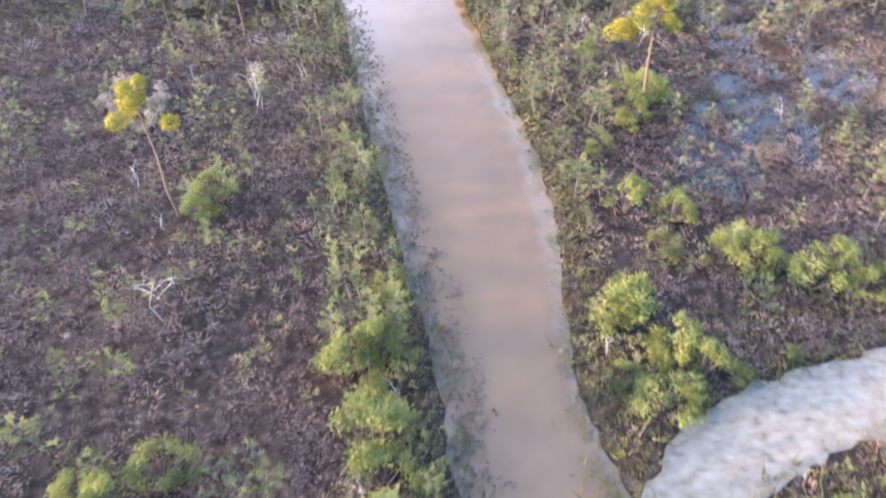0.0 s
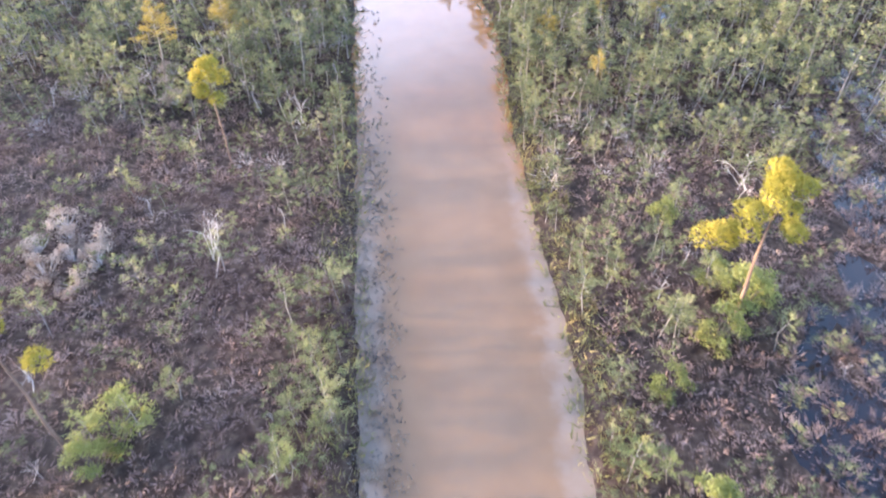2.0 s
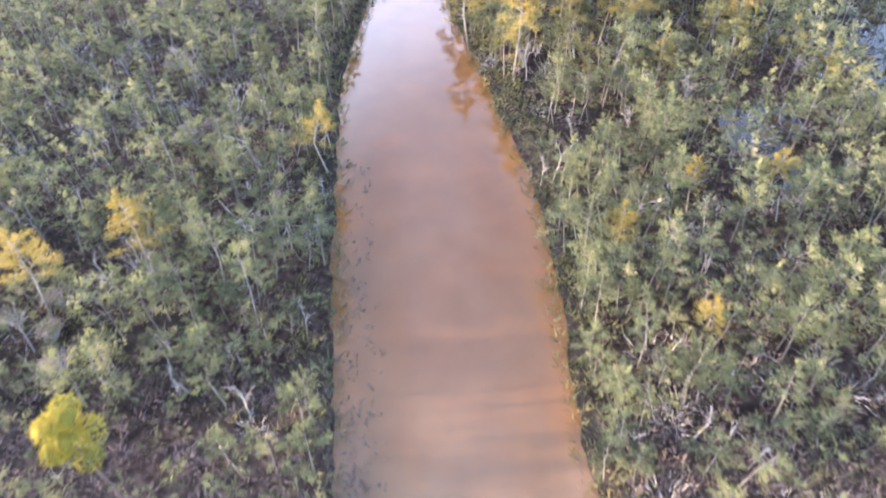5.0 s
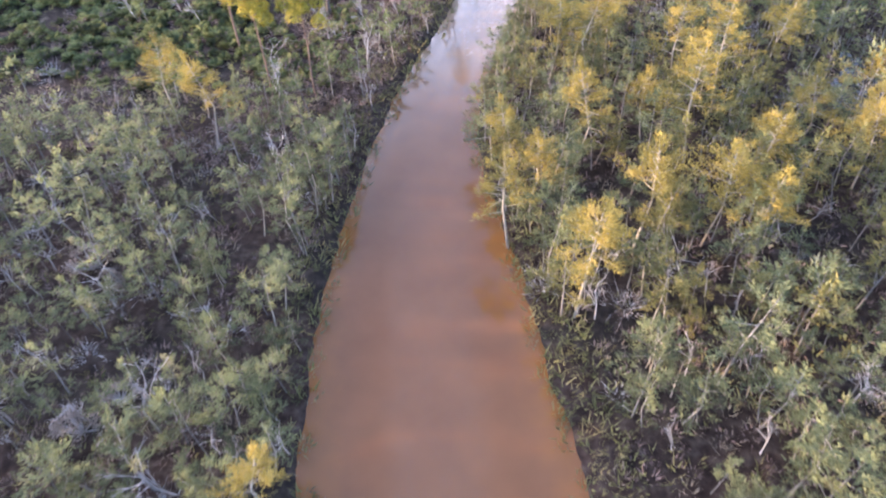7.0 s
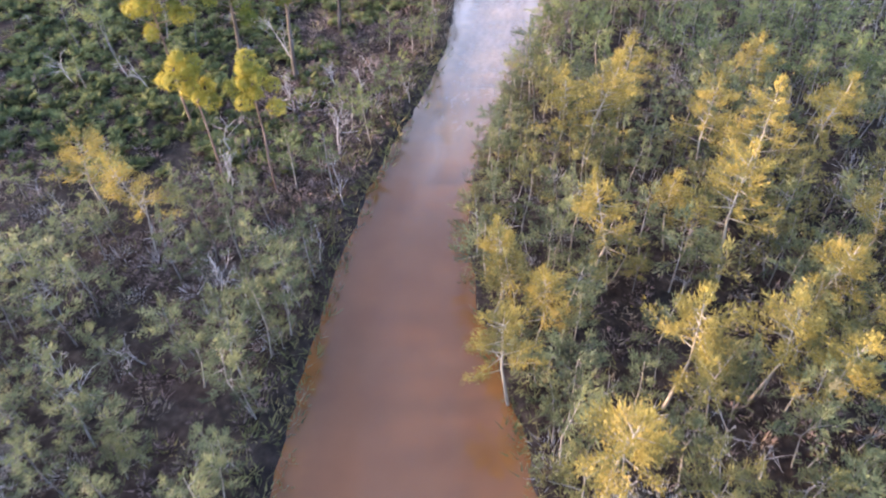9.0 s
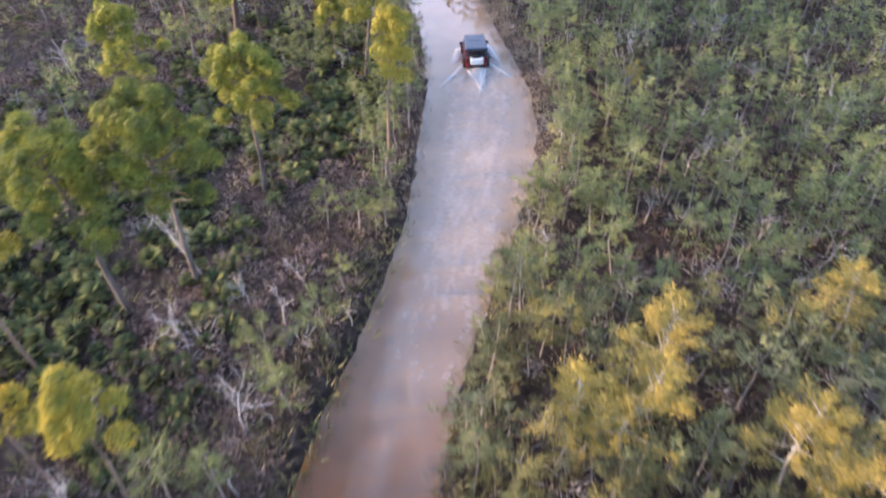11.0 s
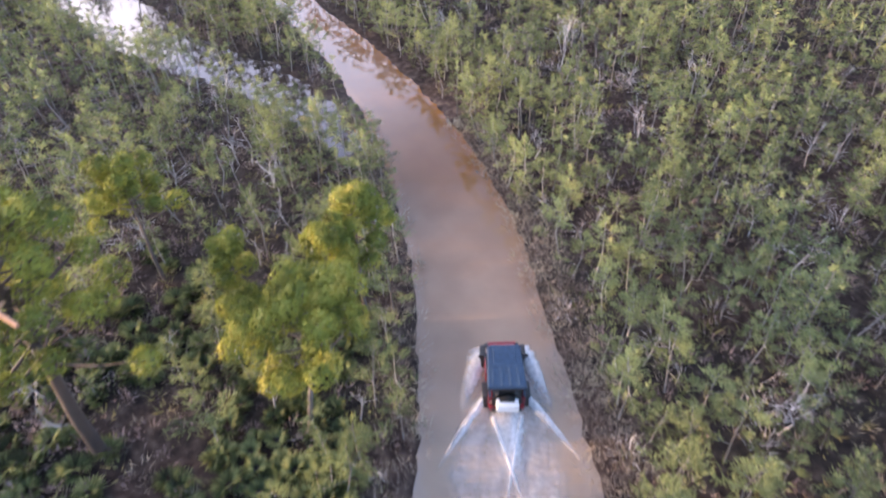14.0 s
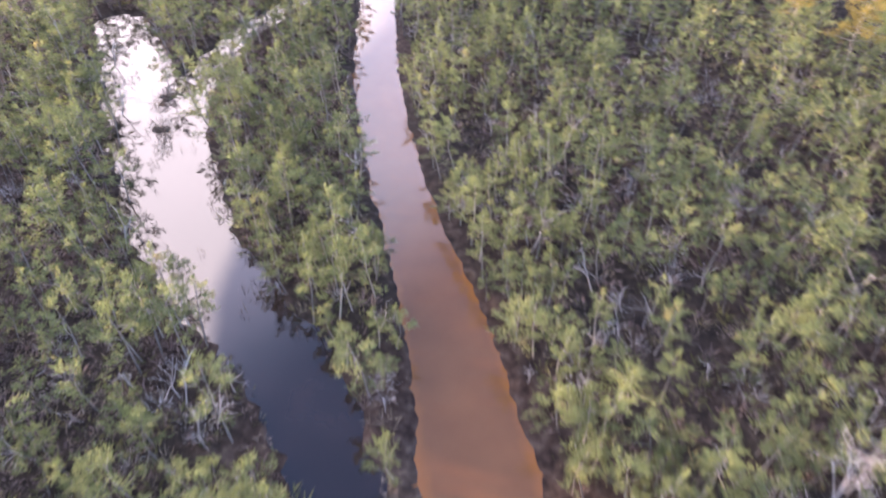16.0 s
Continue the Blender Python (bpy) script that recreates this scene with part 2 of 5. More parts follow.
def foam_material():
    """White churned water in streaks along the strip; u runs across it, v along it in metres behind the car."""
    m, nodes, links, bsdf = node_material("churned_foam")
    uv = nodes.new("ShaderNodeUVMap").outputs["UV"]
    sep = nodes.new("ShaderNodeSeparateXYZ")
    links.new(uv, sep.inputs["Vector"])
    streak = noise_node(nodes, links, 1.0, 6.0, uv, (8.0, 0.45, 1))
    clot = noise_node(nodes, links, 1.0, 6.0, uv, (17.0, 4.5, 1))
    both = math_node(nodes, links, "ADD", math_node(nodes, links, "MULTIPLY", streak, 0.6), math_node(nodes, links, "MULTIPLY", clot, 0.4))
    lace = ramp_node(nodes, [(0.36, (0.48, 0.48, 0.48)), (0.50, (0.66, 0.66, 0.66)), (0.60, (1, 1, 1))])
    links.new(both, lace.inputs["Fac"])
    side = math_node(nodes, links, "ABSOLUTE", math_node(nodes, links, "SUBTRACT", sep.outputs["X"], 0.5), 0)
    ragged = math_node(nodes, links, "ADD", side, math_node(nodes, links, "MULTIPLY", math_node(nodes, links, "SUBTRACT", noise_node(nodes, links, 1.0, 4.0, uv, (2.0, 1.1, 1)), 0.5), 0.35))
    edge = nodes.new("ShaderNodeMapRange")
    edge.interpolation_type = "SMOOTHSTEP"
    edge.inputs["From Min"].default_value, edge.inputs["From Max"].default_value = 0.27, 0.46
    edge.inputs["To Min"].default_value, edge.inputs["To Max"].default_value = 1.0, 0.0
    links.new(ragged, edge.inputs["Value"])
    rim = nodes.new("ShaderNodeMapRange")
    rim.inputs["From Min"].default_value, rim.inputs["From Max"].default_value = 0.40, 0.49
    rim.inputs["To Min"].default_value, rim.inputs["To Max"].default_value = 1.0, 0.0
    links.new(side, rim.inputs["Value"])
    age = ramp_node(nodes, [(0.0, (0.78, 0.78, 0.78)), (0.07, (0.74, 0.74, 0.74)), (0.20, (0.64, 0.64, 0.64)), (0.28, (0.42, 0.42, 0.42)), (0.38, (0.05, 0.05, 0.05))])
    links.new(math_node(nodes, links, "DIVIDE", sep.outputs["Y"], 100.0), age.inputs["Fac"])
    alpha = math_node(nodes, links, "MULTIPLY", math_node(nodes, links, "MULTIPLY", lace.outputs["Color"], edge.outputs["Result"]), math_node(nodes, links, "MULTIPLY", age.outputs["Color"], rim.outputs["Result"]))
    bsdf.inputs["Base Color"].default_value = (0.54, 0.452, 0.418, 1)
    bsdf.inputs["Roughness"].default_value = 0.7
    bump_node(nodes, links, bsdf, both, 0.9, 0.12)
    links.new(alpha, bsdf.inputs["Alpha"])
    return m


CYPRESS = leaf_material("cypress_needles", [(0.0, (0.048, 0.054, 0.036)), (0.3, (0.112, 0.126, 0.072)), (0.6, (0.208, 0.225, 0.116)), (0.85, (0.31, 0.315, 0.148)), (1.0, (0.38, 0.34, 0.20))])
CYPRESS_LIGHT = leaf_material("pale_green_cypress_needles", [(0.0, (0.105, 0.120, 0.055)), (0.35, (0.205, 0.228, 0.098)), (0.65, (0.300, 0.325, 0.132)), (0.9, (0.37, 0.37, 0.155)), (1.0, (0.43, 0.37, 0.17))])
CYPRESS_GREEN = leaf_material("green_cypress_needles", [(0.0, (0.062, 0.074, 0.040)), (0.35, (0.148, 0.174, 0.082)), (0.65, (0.245, 0.276, 0.112)), (0.9, (0.315, 0.322, 0.135)), (1.0, (0.40, 0.35, 0.15))])
# cypress needles with the ochre cast of low sun put into the colour
CYPRESS_SUNLIT = leaf_material("sunlit_cypress_needles", [(0.0, (0.095, 0.086, 0.042)), (0.35, (0.185, 0.178, 0.074)), (0.65, (0.31, 0.275, 0.095)), (1.0, (0.46, 0.36, 0.13))])
# low sunlight on the tall cypress crowns is painted into this needle colour
GOLD_SUNLIT = leaf_material("sunlit_golden_needles", [(0.0, (0.14, 0.13, 0.050)), (0.4, (0.30, 0.242, 0.066)), (0.75, (0.45, 0.34, 0.088)), (1.0, (0.52, 0.385, 0.13))], 0.35, 0.75, 0.25)
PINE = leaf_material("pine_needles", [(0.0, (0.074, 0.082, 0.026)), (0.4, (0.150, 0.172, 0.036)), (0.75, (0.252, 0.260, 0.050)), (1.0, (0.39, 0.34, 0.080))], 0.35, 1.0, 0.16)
# yellower pine needles: the evening sun is put into the colour
PINE_SUNLIT = leaf_material("sunlit_pine_needles", [(0.0, (0.17, 0.175, 0.040)), (0.5, (0.33, 0.295, 0.055)), (1.0, (0.48, 0.385, 0.075))])
WILLOW = leaf_material("willow_leaves", [(0.0, (0.13, 0.15, 0.060)), (0.5, (0.245, 0.275, 0.095)), (1.0, (0.36, 0.36, 0.135))])
PALM = leaf_material("palmetto_fronds", [(0.0, (0.052, 0.060, 0.030)), (0.5, (0.176, 0.205, 0.086)), (1.0, (0.38, 0.385, 0.17))], 0.35, 0.75, 0.5)
HEATH = leaf_material("heath_twigs", [(0.0, (0.140, 0.100, 0.096)), (0.3, (0.205, 0.148, 0.140)), (0.55, (0.262, 0.195, 0.184)), (0.8, (0.29, 0.222, 0.205)), (1.0, (0.34, 0.285, 0.26))], 0.15, 0.5, 0.10)
SEDGE = leaf_material("dry_sedge", [(0.0, (0.19, 0.145, 0.118)), (0.5, (0.33, 0.265, 0.215)), (1.0, (0.44, 0.38, 0.28))], 0.2)
WEED = leaf_material("drowned_weed", [(0.0, (0.075, 0.062, 0.058)), (0.5, (0.15, 0.125, 0.115)), (1.0, (0.24, 0.205, 0.165))], 0.15)
FERN = leaf_material("dark_fern", [(0.0, (0.040, 0.028, 0.022)), (0.5, (0.090, 0.062, 0.042)), (1.0, (0.17, 0.125, 0.065))], 0.15)
BANK = leaf_material("bank_grass", [(0.0, (0.080, 0.085, 0.040)), (0.5, (0.165, 0.165, 0.065)), (1.0, (0.28, 0.23, 0.11))], 0.2)
TWIG = bark_material("grey_twigs", (0.32, 0.29, 0.295), (0.64, 0.60, 0.60))
STEM = bark_material("grey_stems", (0.11, 0.097, 0.092), (0.36, 0.335, 0.33), 0.8)
BARK_PALE = bark_material("pale_bark", (0.24, 0.21, 0.18), (0.52, 0.46, 0.40))
BARK_WARM = bark_material("tan_pine_bark", (0.13, 0.085, 0.068), (0.28, 0.19, 0.15))
BARK_OLD = bark_material("old_pine_bark", (0.040, 0.030, 0.030), (0.105, 0.072, 0.062), 1.2)
BARK_ORANGE = bark_material("peeling_orange_bark", (0.30, 0.15, 0.085), (0.62, 0.36, 0.24), 2.0)
BARK_PINE = bark_material("pine_bark", (0.065, 0.052, 0.049), (0.18, 0.148, 0.138))
SOIL = ground_material("swamp_soil", 1.0)
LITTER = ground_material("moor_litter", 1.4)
SAND = sand_material()
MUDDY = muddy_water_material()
DARK_WATER = water_material("dark_swamp_water", [(0.3, (0.012, 0.007, 0.008)), (0.7, (0.030, 0.017, 0.016))], 1.58, 0.03, 0.03, 0.3)
FOAM = foam_material()


def spray_material():
    """Thrown water: dense white near the car, thinning to drops; u runs across, v along."""
    m, nodes, links, bsdf = node_material("white_spray")
    uv = nodes.new("ShaderNodeUVMap").outputs["UV"]
    sep = nodes.new("ShaderNodeSeparateXYZ")
    links.new(uv, sep.inputs["Vector"])
    n = noise_node(nodes, links, 7.0, 6.0)
    r = ramp_node(nodes, [(0.30, (0.62, 0.62, 0.62)), (0.60, (1.0, 1.0, 1.0))])
    links.new(n, r.inputs["Fac"])
    across = ramp_node(nodes, [(0.0, (0, 0, 0)), (0.25, (0.45, 0.45, 0.45)), (0.6, (1, 1, 1)), (0.8, (0.9, 0.9, 0.9)), (1.0, (0, 0, 0))])
    links.new(sep.outputs["X"], across.inputs["Fac"])
    fade = ramp_node(nodes, [(0.0, (1, 1, 1)), (0.5, (0.85, 0.85, 0.85)), (1.0, (0.05, 0.05, 0.05))])
    links.new(sep.outputs["Y"], fade.inputs["Fac"])
    a = math_node(nodes, links, "MULTIPLY", math_node(nodes, links, "MULTIPLY", r.outputs["Color"], across.outputs["Color"]), fade.outputs["Color"])
    links.new(a, bsdf.inputs["Alpha"])
    bsdf.inputs["Base Color"].default_value = (0.80, 0.76, 0.76, 1)
    bsdf.inputs["Roughness"].default_value = 0.5
    return m


SPRAY = spray_material()


# ---- mesh helpers ----
rng = np.random.default_rng(7)


def tri_mesh(name, verts, tris, mats, slots=None):
    me = bpy.data.meshes.new(name)
    verts = np.asarray(verts, np.float32)
    tris = np.asarray(tris, np.int32)
    me.vertices.add(len(verts))
    me.vertices.foreach_set("co", verts.ravel())
    me.loops.add(tris.size)
    me.loops.foreach_set("vertex_index", tris.ravel())
    me.polygons.add(len(tris))
    me.polygons.foreach_set("loop_start", np.arange(0, tris.size, 3, dtype=np.int32))
    for m in mats:
        me.materials.append(m)
    if slots is not None:
        me.polygons.foreach_set("material_index", np.asarray(slots, np.int32))
    me.update(calc_edges=True)
    return me


def join_tris(pieces):
    vs, ts, n = [], [], 0
    for v, t in pieces:
        vs.append(v)
        ts.append(t + n)
        n += len(v)
    return np.concatenate(vs), np.concatenate(ts)


def spread(templates, places):
    """Copies of triangle templates at rows of (x, y, z, turn, size), joined."""
    places = np.asarray(places, float)
    pick = rng.integers(0, len(templates), len(places))
    out = []
    for k, (v, t) in enumerate(templates):
        p = places[pick == k]
        if not len(p):
            continue
        c, s, q = np.cos(p[:, 3])[:, None], np.sin(p[:, 3])[:, None], p[:, 4][:, None]
        x = p[:, 0][:, None] + q * (c * v[:, 0] - s * v[:, 1])
        y = p[:, 1][:, None] + q * (s * v[:, 0] + c * v[:, 1])
        z = p[:, 2][:, None] + q * v[:, 2]
        vv = np.stack([x, y, z], -1).reshape(-1, 3)
        tt = (t[None] + (np.arange(len(p)) * len(v))[:, None, None]).reshape(-1, 3)
        out.append((vv, tt))
    return join_tris(out)


def stick(a, b, ra, rb, n=3):
    """A tapered twig from a to b."""
    a, b = np.asarray(a, float), np.asarray(b, float)
    d = b - a
    d = d / (np.linalg.norm(d) + 1e-9)
    u = np.cross(d, (0.31, 0.87, 0.38))
    u /= np.linalg.norm(u) + 1e-9
    w = np.cross(d, u)
    ang = np.arange(n) * 2 * np.pi / n
    ring = np.cos(ang)[:, None] * u + np.sin(ang)[:, None] * w
    v = np.concatenate([a + ring * ra, b + ring * rb])
    t = []
    for i in range(n):
        j = (i + 1) % n
        t += [(i, j, n + j), (i, n + j, n + i)]
    return v, np.array(t)


def bent(points, radii, n=5):
    """A tapered limb along points."""
    return join_tris([stick(points[i], points[i + 1], radii[i], radii[i + 1], n) for i in range(len(points) - 1)])


def leaves(centres, dirs, length, width, flat=0.5):
    """Pointed leaf triangles that start at centres and run along dirs."""
    n = len(centres)
    d = dirs / (np.linalg.norm(dirs, axis=1, keepdims=True) + 1e-9)
    up = rng.normal(size=(n, 3)) * (1 - flat) + np.array([0, 0, 1.0]) * flat
    side = np.cross(d, up)
    side /= np.linalg.norm(side, axis=1, keepdims=True) + 1e-9
    ln = (length * rng.uniform(0.6, 1.3, n))[:, None]
    wd = (width * rng.uniform(0.6, 1.3, n))[:, None]
    v = np.stack([centres - side * wd * 0.5 + d * ln * 0.25, centres + side * wd * 0.5 + d * ln * 0.2, centres + d * ln], 1).reshape(-1, 3)
    return v, np.arange(3 * n).reshape(-1, 3)


def shingles(centres, normals, size):
    """Small tufts that lie round a clump, each facing roughly outwards."""
    n = len(centres)
    nrm = normals + rng.normal(0, 0.28, (n, 3))
    nrm /= np.linalg.norm(nrm, axis=1, keepdims=True) + 1e-9
    a = np.cross(nrm, rng.normal(size=(n, 3)))
    a /= np.linalg.norm(a, axis=1, keepdims=True) + 1e-9
    c = np.cross(nrm, a)
    s = (size * rng.uniform(0.6, 1.3, n))[:, None]
    v = np.stack([centres + a * s, centres - a * s * 0.5 + c * s * 0.7, centres - a * s * 0.5 - c * s * 0.7], 1).reshape(-1, 3)
    return v, np.arange(3 * n).reshape(-1, 3)


def cypress_parts(h, r, count, low=0.35, leaf=0.30, lean=0.06, limbs=9, thick=1.0, apart=False):
    """Thin trunk with spoke-like limbs, each feathered on both sides with narrow sprays, and a tufted leader."""
    top = np.array([rng.normal(0, lean * h), rng.normal(0, lean * h), h * 0.96])
    mid = top * 0.5 + np.array([rng.normal(0, 0.04 * h), rng.normal(0, 0.04 * h), 0])
    wood = [bent([np.zeros(3), mid, top], [thick * (0.008 * h + 0.012), thick * (0.005 * h + 0.008), 0.006], 4)]
    cs, ds = [], []
    per = count // (limbs + 1)
    up = np.array([0, 0, 1.0])
    for i in range(limbs + 1):
        f = low + (0.97 - low) * ((i + rng.random() * 0.9) / (limbs + 1)) ** 0.7
        base = mid * (f / 0.5) if f < 0.5 else mid + (top - mid) * (f - 0.5) * 2
        a = i * 2.4 + rng.normal(0, 0.5)
        reach = r * (1.30 - 0.85 * ((f - low) / (1 - low)) ** 1.6) * rng.uniform(0.55, 1.15)
        tip = base + np.array([math.cos(a) * reach, math.sin(a) * reach, reach * rng.uniform(0.05, 0.45)])
        if i == limbs:
            tip = top + np.array([rng.normal(0, 0.06), rng.normal(0, 0.06), 0.10 * h])
        if i % 2 == 0 or thick > 1:
            wood.append(stick(base, tip, thick * (0.007 + 0.002 * h), 0.004, 3))
        along = tip - base
        ln = np.linalg.norm(along) + 1e-6
        along = along / ln
        side = np.cross(up, along)
        side /= np.linalg.norm(side) + 1e-6
        s = rng.uniform(0.22, 1.02, per) ** 0.8
        q = rng.choice([-1.0, 1.0], per) * rng.uniform(0.15, 1.15, per)
        d = along * np.cos(q)[:, None] + side * np.sin(q)[:, None] + up * rng.uniform(-0.1, 0.55, per)[:, None] + rng.normal(0, 0.32, (per, 3))
        cs.append(base + along * (s * ln)[:, None] + rng.normal(0, 0.085 * r, (per, 3)))
        ds.append(d)
    return wood if apart else join_tris(wood), leaves(np.concatenate(cs), np.concatenate(ds), leaf * 1.42, leaf * 0.30, 0.6)


def bare_parts(h, levels=3, spread_out=0.75):
    """A dead tree: forking pale limbs without leaves."""
    out = []

    def fork(p, d, ln, rad, lev):
        q = p + d * ln
        m = (p + q) / 2 + rng.normal(0, 0.06 * ln, 3)
        out.append(bent([p, m, q], [rad, rad * 0.8, rad * 0.6], 4) if lev > 1 else stick(p, q, rad, rad * 0.5, 3))
        if lev == 0:
            return
        for _ in range(int(rng.integers(2, 5)) if lev < levels else int(rng.integers(5, 8))):
            f = rng.uniform(0.45, 1.0)
            e = d + rng.normal(0, spread_out, 3)
            e /= np.linalg.norm(e)
            fork(p + (q - p) * f, e, ln * rng.uniform(0.4, 0.62), rad * 0.5, lev - 1)
    fork(np.zeros(3), np.array([rng.normal(0, 0.12), rng.normal(0, 0.12), 1.0]), h * 0.62, 0.008 * h + 0.014, levels)
    return join_tris(out)


def pine_parts(h, r, puffs, low=0.56, lean=(0.0, 0.0), needles=230, stout=1.0, arms=()):
    """Tall trunk with bare lower half, limbs, and rounded brushes of needles at their ends. arms: long side limbs as (x, y, z at the tip, brushes)."""
    pts = [np.array([lean[0] * f * h + rng.normal(0, 0.06), lean[1] * f * h + rng.normal(0, 0.06), f * h]) for f in (0, 0.25, 0.5, 0.75, 1.0)]
    pts[0] = np.zeros(3)
    wood = [bent(pts, [stout * 0.016 * h, stout * 0.013 * h, stout * 0.010 * h, stout * 0.007 * h, 0.02], 7)]
    tips = []
    for i in range(puffs):
        f = low + (1 - low) * ((i + rng.random()) / puffs) ** 0.85
        k = min(3, int(f * 4))
        base = pts[k] + (pts[k + 1] - pts[k]) * (f * 4 - k)
        a = i * 2.4 + rng.normal(0, 0.5)
        reach = r * (1.0 - 0.65 * ((f - low) / (1 - low)) ** 1.5) * rng.uniform(0.35, 1.1)
        tip = base + np.array([math.cos(a) * reach, math.sin(a) * reach, reach * rng.uniform(0.1, 0.55) + 0.1])
        wood.append(bent([base, (base + tip) / 2 - np.array([0, 0, 0.06 * reach]), tip], [0.042 * stout, 0.028 * stout, 0.012], 4))
        tips.append((tip, rng.uniform(0.38, 0.56) * (0.85 + 0.10 * r)))
    for ax, ay, az, n in arms:
        base, end = pts[3], np.array([ax, ay, az])
        wood.append(bent([base, base + (end - base) * 0.5 + np.array([0, 0, -0.15]), end], [0.07 * max(1.0, stout), 0.05 * max(1.0, stout), 0.02], 5))
        for i in range(n):
            tips.append((base + (end - base) * (0.45 + 0.6 * (i + 0.5) / n) + rng.normal(0, 0.25, 3), rng.uniform(0.40, 0.62)))
    cs, ns, ss, ds = [], [], [], []
    for tip, size in tips:
        k = int(needles * 0.6)
        d = rng.normal(size=(k, 3)) + np.array([0, 0, 0.55])
        d /= np.linalg.norm(d, axis=1, keepdims=True)
        cs.append(tip + d * size * rng.uniform(0.82, 0.96, k)[:, None] * np.array([1.0, 1.0, 0.85]))
        ns.append(d)
        k = needles - k
        d = rng.normal(size=(k, 3)) + np.array([0, 0, 0.7])
        d /= np.linalg.norm(d, axis=1, keepdims=True)
        ss.append(tip + d * size * rng.uniform(0.72, 0.92, k)[:, None] * np.array([1.0, 1.0, 0.85]))
        ds.append(d + rng.normal(0, 0.15, (k, 3)))
    return join_tris(wood), join_tris([shingles(np.concatenate(cs), np.concatenate(ns), 0.088), leaves(np.concatenate(ss), np.concatenate(ds), 0.20, 0.040, 0.35)])


def shrub_parts(h, r, count, leaf=0.3):
    """A many-stemmed bush with a lumpy crown."""
    wood, cs, ds = [], [], []
    lumps = int(rng.integers(11, 16))
    per = count // lumps
    for i in range(lumps):
        a, q = rng.random() * 6.283, math.sqrt(rng.random())
        tip = np.array([math.cos(a) * r * q, math.sin(a) * r * q, h * (0.16 + 0.76 * (1 - q * q)) * rng.uniform(0.85, 1.1)])
        wood.append(bent([np.array([tip[0] * 0.1, tip[1] * 0.1, 0]), tip * np.array([0.6, 0.6, 0.55]), tip], [0.05, 0.035, 0.012], 4))
        d = rng.normal(size=(per, 3)) + np.array([0, 0, 0.5])
        d /= np.linalg.norm(d, axis=1, keepdims=True)
        cs.append(tip + d * (0.34 * r) * rng.uniform(0.3, 1.0, per)[:, None] * np.array([1, 1, 0.75]))
        ds.append(d + rng.normal(0, 0.6, (per, 3)))
    cs, ds = np.concatenate(cs), np.concatenate(ds)
    return join_tris(wood), join_tris([shingles(cs[::2], ds[::2], leaf * 0.42), leaves(cs[1::2], ds[1::2], leaf, leaf * 0.45, 0.45)])


def tuft_parts(h, r, count, width):
    """Blades or twigs that fan up from the ground."""
    a = rng.random(count) * 6.283
    q = np.sqrt(rng.random(count)) * r
    c = np.stack([np.cos(a) * q, np.sin(a) * q, rng.uniform(0, 0.35 * h, count)], 1)
    b = a + rng.normal(0, 0.9, count)
    d = np.stack([np.cos(b) * 0.75, np.sin(b) * 0.75, rng.uniform(0.35, 1.3, count)], 1)
    return leaves(c, d, h, width, 0.3)


def reed_parts(h, r, count, width):
    """Stiff upright blades."""
    c = np.concatenate([rng.normal(0, r, (count, 2)), np.zeros((count, 1))], 1)
    d = np.concatenate([rng.normal(0, 0.16, (count, 2)), np.ones((count, 1))], 1)
    return leaves(c, d, h, width, 0.0)


def brush_parts(h, count, width):
    """A leafless bush: fine twigs that fan out from one foot."""
    d = rng.normal(size=(count, 3)) * np.array([1, 1, 0.6]) + np.array([0, 0, 0.8])
    d[:, 2] = np.abs(d[:, 2])
    d /= np.linalg.norm(d, axis=1, keepdims=True)
    return leaves(d * h * rng.uniform(0.05, 0.6, count)[:, None], d + rng.normal(0, 0.35, (count, 3)), h * 0.55, width, 0.3)


def mound_parts(h, r, count, width):
    """A rounded mound of short twigs."""
    d = rng.normal(size=(count, 3)) * np.array([1, 1, 0.7]) + np.array([0, 0, 0.75])
    d[:, 2] = np.abs(d[:, 2])
    d /= np.linalg.norm(d, axis=1, keepdims=True)
    c = d * np.array([r, r, h]) * rng.uniform(0.45, 0.95, count)[:, None]
    return leaves(c, d + rng.normal(0, 0.5, (count, 3)) + np.array([0, 0, 0.35]), 0.29, width, 0.4)


def palmetto_parts(h, fans):
    """Fan fronds on stalks: each a half wheel of narrow leaflets."""
    stalks, blades = [], []
    for i in range(fans):
        a = i * 6.283 / fans + rng.normal(0, 0.3)
        out = np.array([math.cos(a), math.sin(a), 0])
        side = np.array([-out[1], out[0], 0])
        tilt = rng.uniform(0.30, 1.25)
        ax = out * math.cos(tilt) + np.array([0, 0, 1]) * math.sin(tilt)
        hub = ax * h * 0.3
        stalks.append(stick(np.zeros(3), hub, 0.018, 0.010, 3))
        for j in range(7):
            q = (j - 3) * 0.27
            d = ax * math.cos(q) + side * math.sin(q)
            ln = h * 0.75 * (1 - 0.05 * abs(j - 3)) * rng.uniform(0.85, 1.1)
            w = np.cross(d, out - ax * 0.3)
            w = w / (np.linalg.norm(w) + 1e-9) * 0.042
            start = ax * h * 0.22
            m, tip = start + d * ln * 0.6, start + d * ln + out * 0.10 * h + np.array([0, 0, -0.10 * h])
            blades.append((np.array([start, m - w, tip, m + w]), np.array([(0, 1, 2), (0, 2, 3)])))
    return join_tris(stalks), join_tris(blades)


